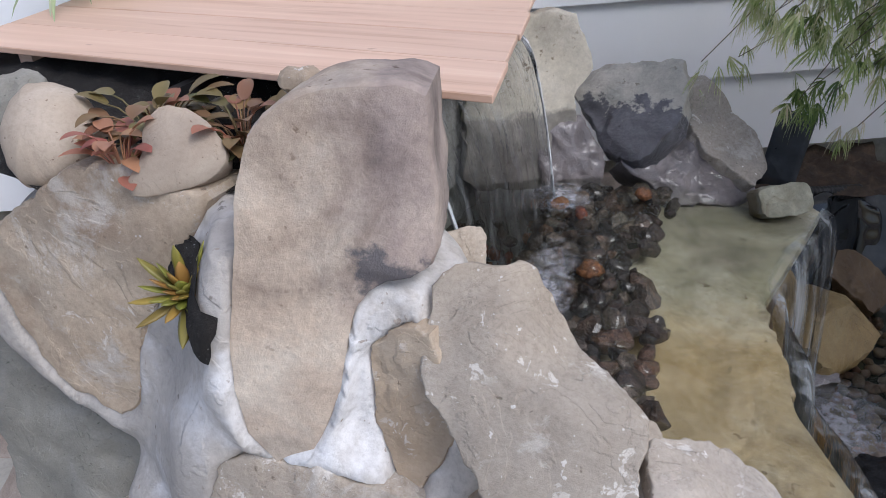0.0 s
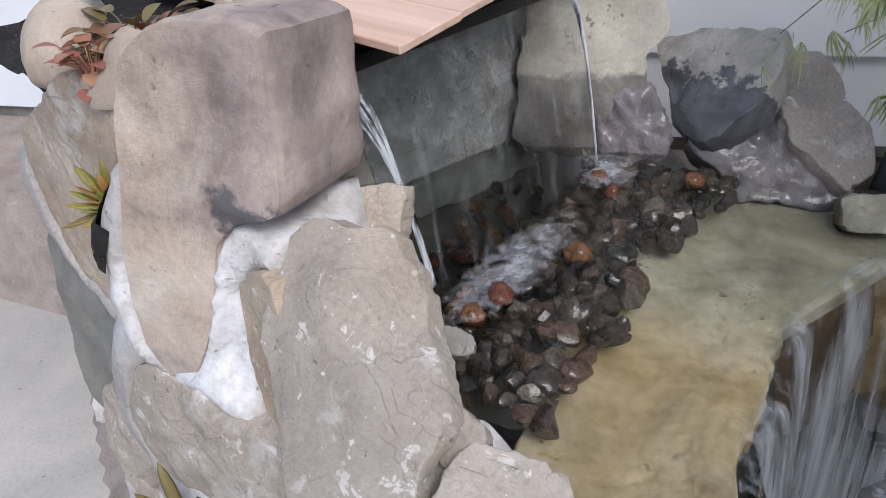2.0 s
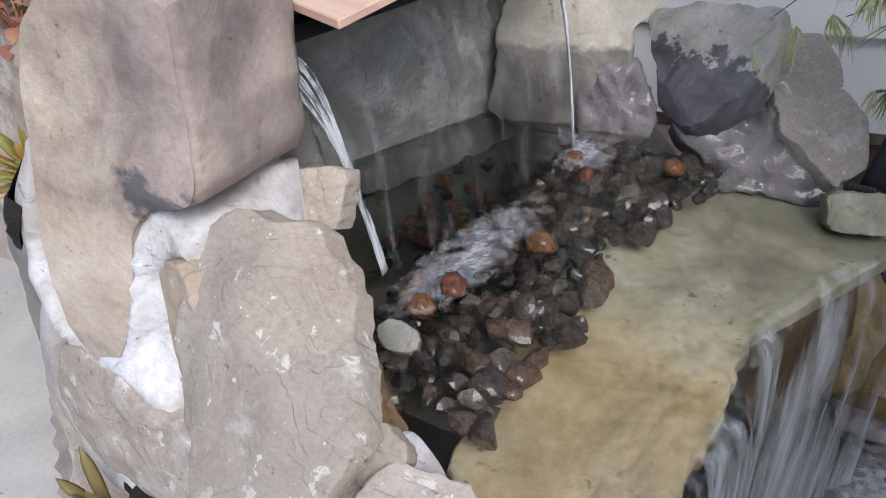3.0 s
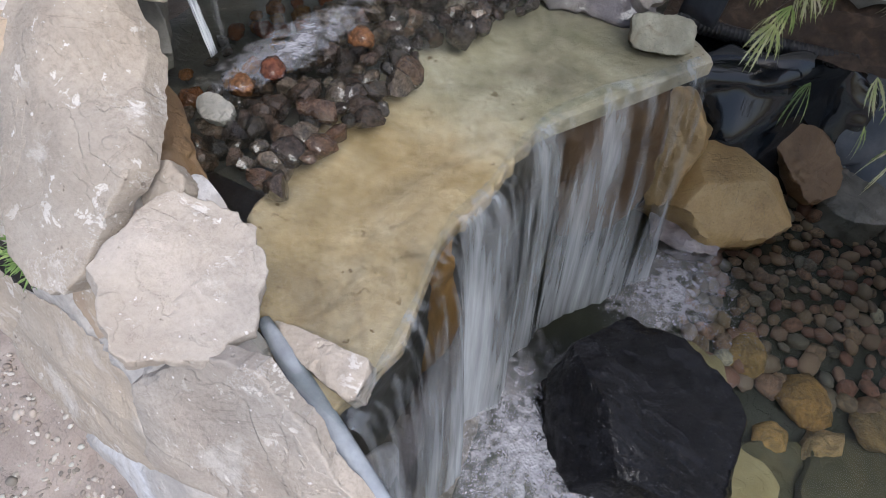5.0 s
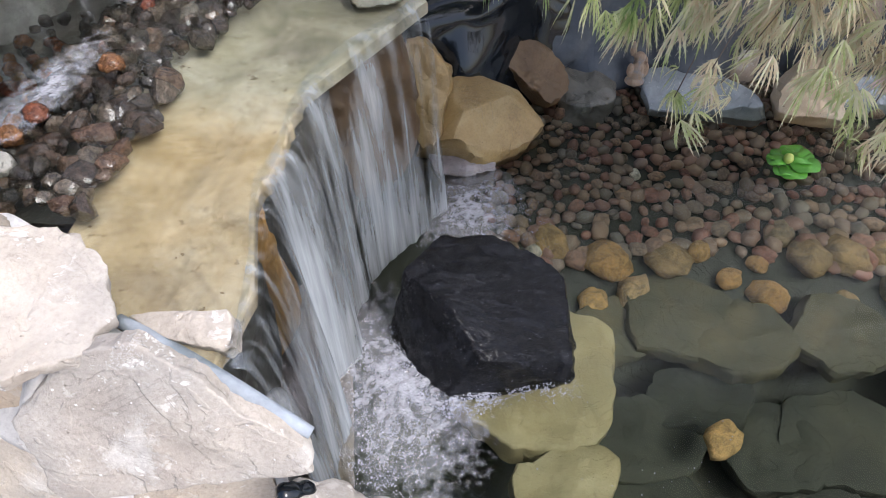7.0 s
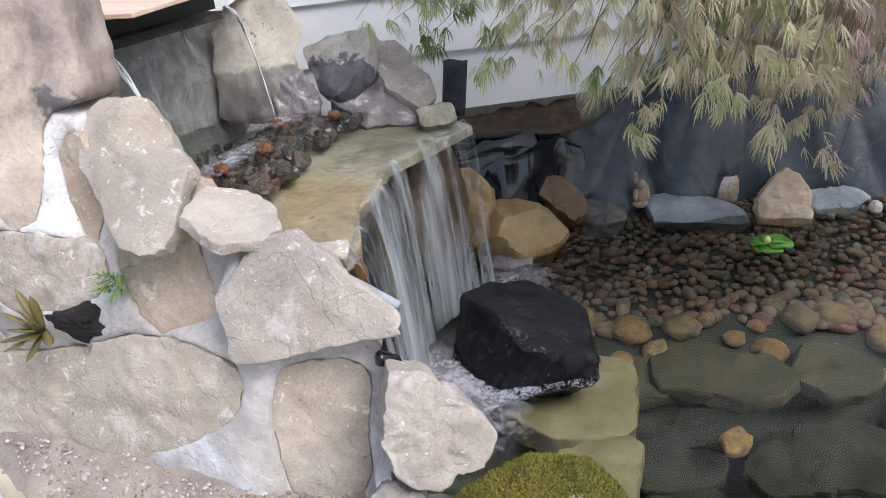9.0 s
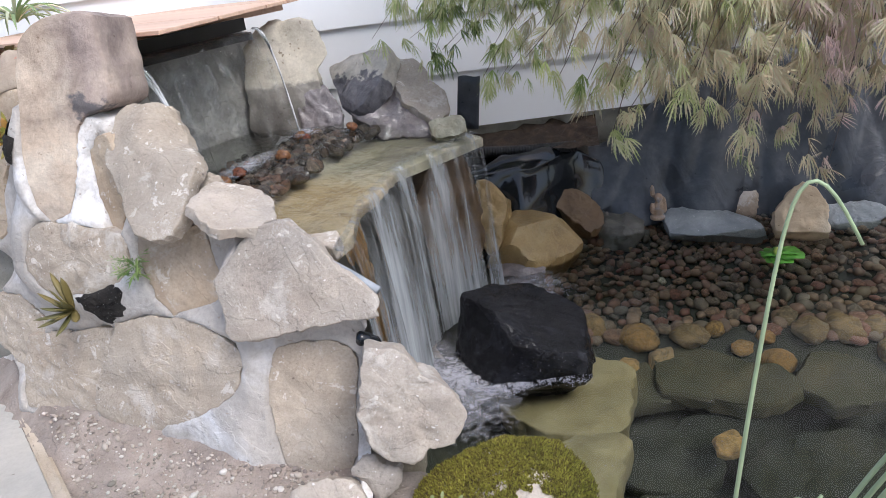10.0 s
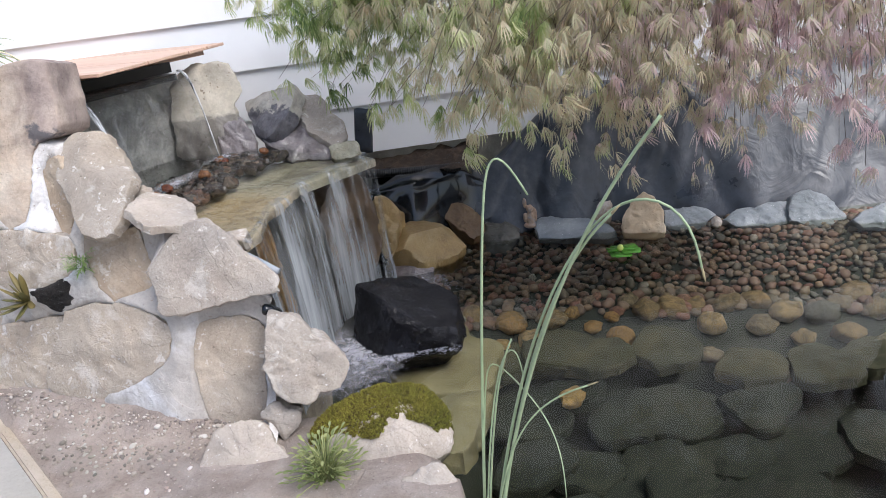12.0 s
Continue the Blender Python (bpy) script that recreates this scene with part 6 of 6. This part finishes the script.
def leafy(name, label, at, count, length, width, mat, seed, spread_out=0.05, lift=0.5):
    rnd = random.Random(seed)
    ob = thing(name, at, label, "plant")
    for i in range(count):
        a = i * 2.39996 + rnd.uniform(-0.3, 0.3)
        d = Vector((math.cos(a), math.sin(a), lift * rnd.uniform(0.1, 1.6)))
        q = Vector((math.cos(a), math.sin(a), 0)) * rnd.uniform(0.2, 1) * spread_out
        h = rnd.uniform(0.01, 0.09) * (0.4 + lift)
        stem = tube_geo(bezier((q.x * 0.2, q.y * 0.2, -0.02), (q.x * 0.3, q.y * 0.3, h * 0.5), (q.x * 0.7, q.y * 0.7, h), (q.x, q.y, h), 5), 0.0015, 5)
        vv, ff = merge([stem, blade((q.x, q.y, h), d, length * rnd.uniform(0.7, 1.15), width * rnd.uniform(0.8, 1.1), 0.7, 6)])
        mesh_object("leaf", vv, ff, mat, ob)
    return ob


leafy("foliage_plant", "bronze-green leafy plant in the planter soil", (-0.40, 1.22, 1.11), 46, 0.055, 0.034, FOLIAGE, 3, 0.085)
leafy("foliage_plant", "bronze-green leafy plant beside the cedar cover", (-0.24, 1.17, 1.10), 38, 0.050, 0.031, FOLIAGE, 5, 0.07)
leafy("foliage_plant", "coral-red leafed plant among the planter stones", (-0.42, 1.12, 1.10), 26, 0.048, 0.028, RED_LEAF, 6, 0.045)
leafy("weed", "pale green weed growing at the wall's foot", (0.93, 0.27, 0.06), 170, 0.024, 0.010, WEED, 7, 0.12, 0.8)
spider = thing("spider_plant", (-0.90, 2.00, 1.245), "green and white striped spider plant on the cedar cover", "plant")
rnd = random.Random(8)
for i in range(34):
    a = i * 2.39996
    d = Vector((math.cos(a), math.sin(a), rnd.uniform(0.5, 1.8)))
    vv, ff = blade((0, 0, 0.0), d, rnd.uniform(0.20, 0.34), 0.017, 1.9, 9, 0.3)
    mesh_object("leaf", vv, ff, SPIDER, spider)

# water lily
lily = thing("water_lily", (2.09, 1.90, 0.008), "bright green lily pads with a pale bud floating on the pond", "water plant")
rnd = random.Random(9)
for i in range(9):
    a = i * 2.39996
    q = Vector((math.cos(a), math.sin(a), 0)) * rnd.uniform(0.02, 0.085)
    r = rnd.uniform(0.030, 0.052)
    turn, rise = rnd.uniform(0, 6.28), rnd.uniform(0.002, 0.02)
    vv = [q + Vector((0, 0, rise - 0.002))]
    for k in range(15):
        b = turn + 0.25 + (2 * math.pi - 0.5) * k / 14
        vv.append(q + Vector((math.cos(b) * r, math.sin(b) * r * 0.9, rise + 0.005 * math.sin(3 * b))))
    ff = [(0, k, k + 1) for k in range(1, 15)]
    ob = mesh_object("pad", vv, ff, LEAFGREEN, lily)
    ob.modifiers.new("depth", "SOLIDIFY").thickness = 0.002
bm = bmesh.new()
bmesh.ops.create_uvsphere(bm, u_segments=12, v_segments=8, radius=0.016, matrix=Matrix.Translation((0.0, -0.01, 0.025)) @ Matrix.Diagonal((1, 1, 1.15, 1)))
part("bud", bm, BUD, lily, "pale yellow-green bud", True)

# figurine: one plain weathered shape
bm = bmesh.new()
for x, y, z, sx, sy, sz in ((0, 0, 0.012, 0.03, 0.024, 0.014), (0.004, -0.002, 0.045, 0.021, 0.017, 0.034), (0.002, -0.004, 0.088, 0.016, 0.016, 0.018),
                            (-0.018, 0.004, 0.112, 0.009, 0.008, 0.024), (0.022, -0.006, 0.05, 0.010, 0.010, 0.024), (-0.02, -0.006, 0.05, 0.010, 0.010, 0.022), (0.012, 0.014, 0.06, 0.022, 0.006, 0.03)):
    bmesh.ops.create_uvsphere(bm, u_segments=14, v_segments=9, radius=1, matrix=Matrix.Translation((x, y, z)) @ Matrix.Diagonal((sx, sy, sz, 1)))
fig = part("figurine", bm, FIGURE, None, "", True)
fig.location = (1.69, 2.33, 0.03)
fig.scale = (1.25, 1.25, 1.25)
join = fig.modifiers.new("one_piece", "REMESH")
join.mode, join.voxel_size = "VOXEL", 0.003
tagged(fig, "small weathered ceramic figurine at the pond's edge", "figurine")

# reeds at the near edge
reed = thing("reed_clump", (1.37, -0.20, -0.30), "clump of tall pale green reed stems, some bent over", "reed")
STEMS = (
    ((0.005, 0.000, 0.120), (0.068, 0.000, 1.005), (0.108, 0.000, 1.350), (0.131, 0.000, 1.400), 0.0062),
    ((0.131, 0.000, 1.400), (0.145, 0.000, 1.398), (0.166, 0.000, 1.343), (0.191, 0.000, 1.292), 0.0050),
    ((0.006, 0.000, 0.120), (0.095, -0.020, 0.884), (0.240, -0.150, 1.257), (0.378, -0.250, 1.466), 0.0062),
    ((0.006, 0.000, 0.120), (0.083, -0.020, 0.886), (0.232, -0.100, 1.276), (0.353, -0.200, 1.342), 0.0060),
    ((0.353, -0.200, 1.342), (0.391, -0.220, 1.340), (0.440, -0.240, 1.327), (0.435, -0.250, 1.221), 0.0045),
    ((0.007, 0.000, 0.120), (0.106, -0.020, 0.883), (0.216, -0.100, 1.188), (0.310, -0.200, 1.308), 0.0052),
    ((0.007, 0.000, 0.120), (0.051, 0.000, 0.794), (0.106, -0.020, 0.999), (0.137, -0.050, 1.020), 0.0042),
    ((0.137, -0.050, 1.020), (0.149, -0.050, 1.011), (0.148, -0.050, 0.974), (0.150, -0.050, 0.939), 0.0036),
    ((0.007, 0.000, 0.120), (0.048, 0.000, 0.766), (0.069, 0.000, 0.875), (0.085, 0.000, 0.976), 0.0036),
    ((0.085, 0.000, 0.976), (0.151, -0.050, 0.897), (0.222, -0.100, 0.896), (0.210, -0.120, 0.700), 0.0034),
    ((0.007, 0.000, 0.120), (0.071, -0.020, 0.764), (0.126, -0.080, 0.893), (0.265, -0.120, 0.951), 0.0036),
    ((0.006, 0.000, 0.120), (0.064, -0.020, 0.807), (0.103, -0.100, 0.995), (0.134, -0.100, 1.051), 0.0040),
)
def soften(pts, rounds):
    """Even steps along a line, its corners rounded, its ends kept."""
    total, run = sum((b - a).length for a, b in zip(pts, pts[1:])), [0.0]
    for a, b in zip(pts, pts[1:]):
        run.append(run[-1] + (b - a).length)
    even, k = [], 0
    for i in range(64):
        goal = total * i / 63
        while k < len(pts) - 2 and run[k + 1] < goal:
            k += 1
        even.append(pts[k].lerp(pts[k + 1], (goal - run[k]) / max(run[k + 1] - run[k], 1e-6)))
    for _ in range(rounds):
        even = [even[0]] + [(even[i - 1] + even[i] * 2 + even[i + 1]) / 4 for i in range(1, 63)] + [even[-1]]
    return even


BENT = (0, 3, 6, 8)  # stems that go on in the next row
for i, (a, b, c, d, r) in enumerate(STEMS):
    if i - 1 in BENT:
        continue
    pts = [Vector(p) for p in bezier(a, b, c, d, 22)]
    last = STEMS[i + 1] if i in BENT else STEMS[i]
    if i in BENT:
        pts += [Vector(p) for p in bezier(*last[:4], 22)[1:]]
    pts = soften(pts, 9 if i in BENT else 2)
    vv, ff = tube_geo(pts, [r * 0.72 * (1 - (0.55 if i in BENT else 0.35) * k / 63) for k in range(64)], 8)
    stem = mesh_object("stem", vv, ff, REED, reed)
    if i in (2, 3, 5, 10):
        e, r = pts[-1], last[4]
        g = (pts[-1] - pts[-3]).normalized()
        vv, ff = tube_geo([e, e + g * 0.012, e + g * 0.022], [r * 0.47, r * 0.43, r * 0.2], 8)
        mesh_object("tip", vv, ff, REEDTIP, stem, "dry straw-coloured tip")

# ---- laceleaf maple hanging over the pond ----
def lace_leaf(rnd, size):
    """Seven long narrow lobes that droop from the stalk, each cut into fine forward teeth: verts and faces along -z."""
    verts, faces = [], []
    sway = rnd.uniform(-0.25, 0.25)
    for k in range(7):
        ang = (k - 3) * 0.235 + rnd.uniform(-0.07, 0.07) + sway
        ln = size * (1.0 - 0.11 * abs(k - 3)) * rnd.uniform(0.82, 1.1)
        lean = rnd.uniform(-0.4, 0.4)
        p, pts = Vector(), [Vector()]
        for i in range(4):
            d = Vector((math.sin(ang), lean * (1 - 0.3 * i), -math.cos(ang))).normalized()
            p = p + d * ln / 4
            pts.append(p.copy())
            ang *= 0.74
        o = len(verts)
        for i, q in enumerate(pts):
            d = (pts[min(i + 1, 4)] - pts[max(i - 1, 0)]).normalized()
            s = Vector((-d.z, 0.2, d.x)).normalized()
            w = size * 0.022 * (0.4, 0.9, 1.0, 0.7, 0.05)[i]
            verts.extend((q - s * w, q + s * w))
        for i in range(4):
            faces.append((o + 2 * i, o + 2 * i + 1, o + 2 * i + 3, o + 2 * i + 2))
        for j in range(5):
            t = 0.7 + 0.62 * j
            a, b = pts[int(t)], pts[int(t) + 1]
            q = a.lerp(b, t - int(t))
            d = (b - a).normalized()
            s = Vector((-d.z, 0.2, d.x)).normalized()
            for sgn in (-1, 1):
                reach = ln * rnd.uniform(0.13, 0.19) * (1.0, 1.15, 1.05, 0.85, 0.55)[j]
                tip = q + (d * 0.86 + s * sgn * 0.55) * reach
                o = len(verts)
                verts.extend((q - d * size * 0.016, q + d * size * 0.016, tip))
                faces.append((o, o + 1, o + 2))
    return verts, faces


rnd = random.Random(33)
LEAVES = [lace_leaf(rnd, 1.0) for _ in range(6)]
maple = thing("laceleaf_maple", (3.75, 2.30, 0.30), "weeping laceleaf maple with green and bronze leaves over the pond", "tree")
origin = Vector((3.75, 2.30, 0.30))
trunk_pts = bezier((3.75, 2.30, 0.20), (3.7, 2.25, 0.9), (3.3, 2.05, 1.5), (2.5, 1.75, 1.62), 16)
vv, ff = tube_geo([p - origin for p in trunk_pts], [0.045 - 0.0016 * i for i in range(16)], 12)
mesh_object("trunk", vv, ff, TWIG, maple, "dark twisting trunk")
# hanging tips of the crown: x, y, z
TIPS = [(0.86, 1.78, 0.90), (0.80, 1.80, 1.15), (0.74, 1.76, 1.30), (0.92, 1.66, 1.05), (1.00, 1.72, 0.92), (1.10, 1.55, 1.10), (1.22, 1.45, 0.95), 
        (1.55, 1.10, 0.92), (1.62, 1.22, 0.84), (1.98, 1.40, 0.62), (1.84, 1.20, 0.80), (2.0, 1.15, 0.84),
        (2.1, 1.05, 0.78), (2.25, 1.10, 0.72), (2.4, 1.15, 0.70), (2.55, 1.10, 0.80), (2.3, 1.35, 0.75), (2.7, 1.3, 0.66), (2.85, 1.25, 0.72), (2.6, 1.5, 0.62), (2.95, 1.5, 0.7),
        (1.75, 1.35, 0.98), (1.5, 1.45, 1.05), (2.05, 1.3, 1.0), (0.95, 1.80, 1.12), (1.05, 1.72, 1.22), (1.2, 1.68, 1.1), (1.35, 1.6, 1.15), (3.1, 1.35, 0.75), (3.2, 1.6, 0.8), (2.0, 1.6, 1.5), (2.4, 1.4, 1.45), (2.8, 1.4, 1.4), (3.2, 1.4, 1.3), (3.5, 1.5, 1.0), (2.06, 1.4, 0.52), (2.33, 1.4, 0.50), (2.93, 1.4, 0.42), (2.46, 1.4, 0.66), (2.25, 1.4, 0.78), (2.67, 1.4, 0.8), (2.04, 1.4, 0.86), (1.83, 1.4, 0.9), (1.61, 1.4, 0.9), (1.84, 1.4, 1.1), (2.25, 1.4, 1.05), (2.67, 1.4, 1.0), (0.85, 1.75, 0.92), (0.9, 1.75, 1.05), (0.72, 1.8, 1.12), (0.62, 1.9, 1.2), (0.8, 1.9, 1.2), (1.0, 1.8, 1.25), (1.2, 1.7, 1.3), (1.38, 1.17, 0.72), (1.37, 1.30, 0.80), (1.50, 1.12, 0.80), (1.58, 1.02, 0.84), (1.09, 1.92, 0.76), (1.72, 1.26, 0.74), (1.77, 1.18, 0.64), (1.45, 1.22, 0.86), (1.62, 1.12, 0.90), (1.78, 1.02, 0.88), (1.9, 1.1, 0.86), (2.6, 1.9, 1.7), (3.1, 1.9, 1.6), (3.6, 1.8, 1.4), (1.6, 1.8, 1.55), (2.3, 2.1, 1.75)]
twigs, sprays = [], []
for x, y, z in TIPS:
    for rep in range(6 if x < 1.25 else 7):
        jit = 0.03 if rep == 0 else 0.13
        tip = Vector((x + rnd.gauss(0, jit), y + rnd.gauss(0, jit), z + (0.05 if rep == 0 else 0.10 + abs(rnd.gauss(0.12, 0.16)))))
        root = trunk_pts[rnd.choice((10, 11, 12, 13, 14, 15))] + Vector((0, rnd.gauss(0, 0.12), rnd.gauss(0, 0.05)))
        span = (tip - root).length
        rise = max(root.z, tip.z + 0.16) + 0.12 * rnd.random()
        pts = bezier(root, (root.x * 0.7 + tip.x * 0.3, root.y * 0.7 + tip.y * 0.3, rise + 0.10), (root.x * 0.25 + tip.x * 0.75, root.y * 0.25 + tip.y * 0.75, max(rise - 0.02, tip.z + 0.2)), tip, 16)
        twigs.append(tube_geo([p - origin for p in pts], [0.0024 * (1 - 0.8 * i / 15) + 0.0005 for i in range(16)], 4))
        for i in range(6, 16):
            for _ in range((6 if rep == 0 else 4) if i > 11 else (3 if i > 8 else 1)):
                p = pts[i] + Vector((rnd.gauss(0, 0.026), rnd.gauss(0, 0.026), rnd.gauss(0.0, 0.018)))
                sprays.append((p, rnd.uniform(0.065, 0.102)))
geos = []
for p, size in sprays:
    lv, lf = rnd.choice(LEAVES)
    m = Matrix.Translation(p - origin) @ Euler((rnd.gauss(0, 0.32), rnd.gauss(0, 0.32), rnd.uniform(0, 6.28))).to_matrix().to_4x4() @ Matrix.Scale(size, 4)
    geos.append(([m @ v for v in lv], lf))
vv, ff = merge(twigs)
tagged(mesh_object("branch", vv, ff, TWIG, maple), "thin dark arching branches", kind="stuff")
vv, ff = merge(geos)
mesh_object("crown", vv, ff, MAPLE, maple, "finely cut green and bronze leaves", False)
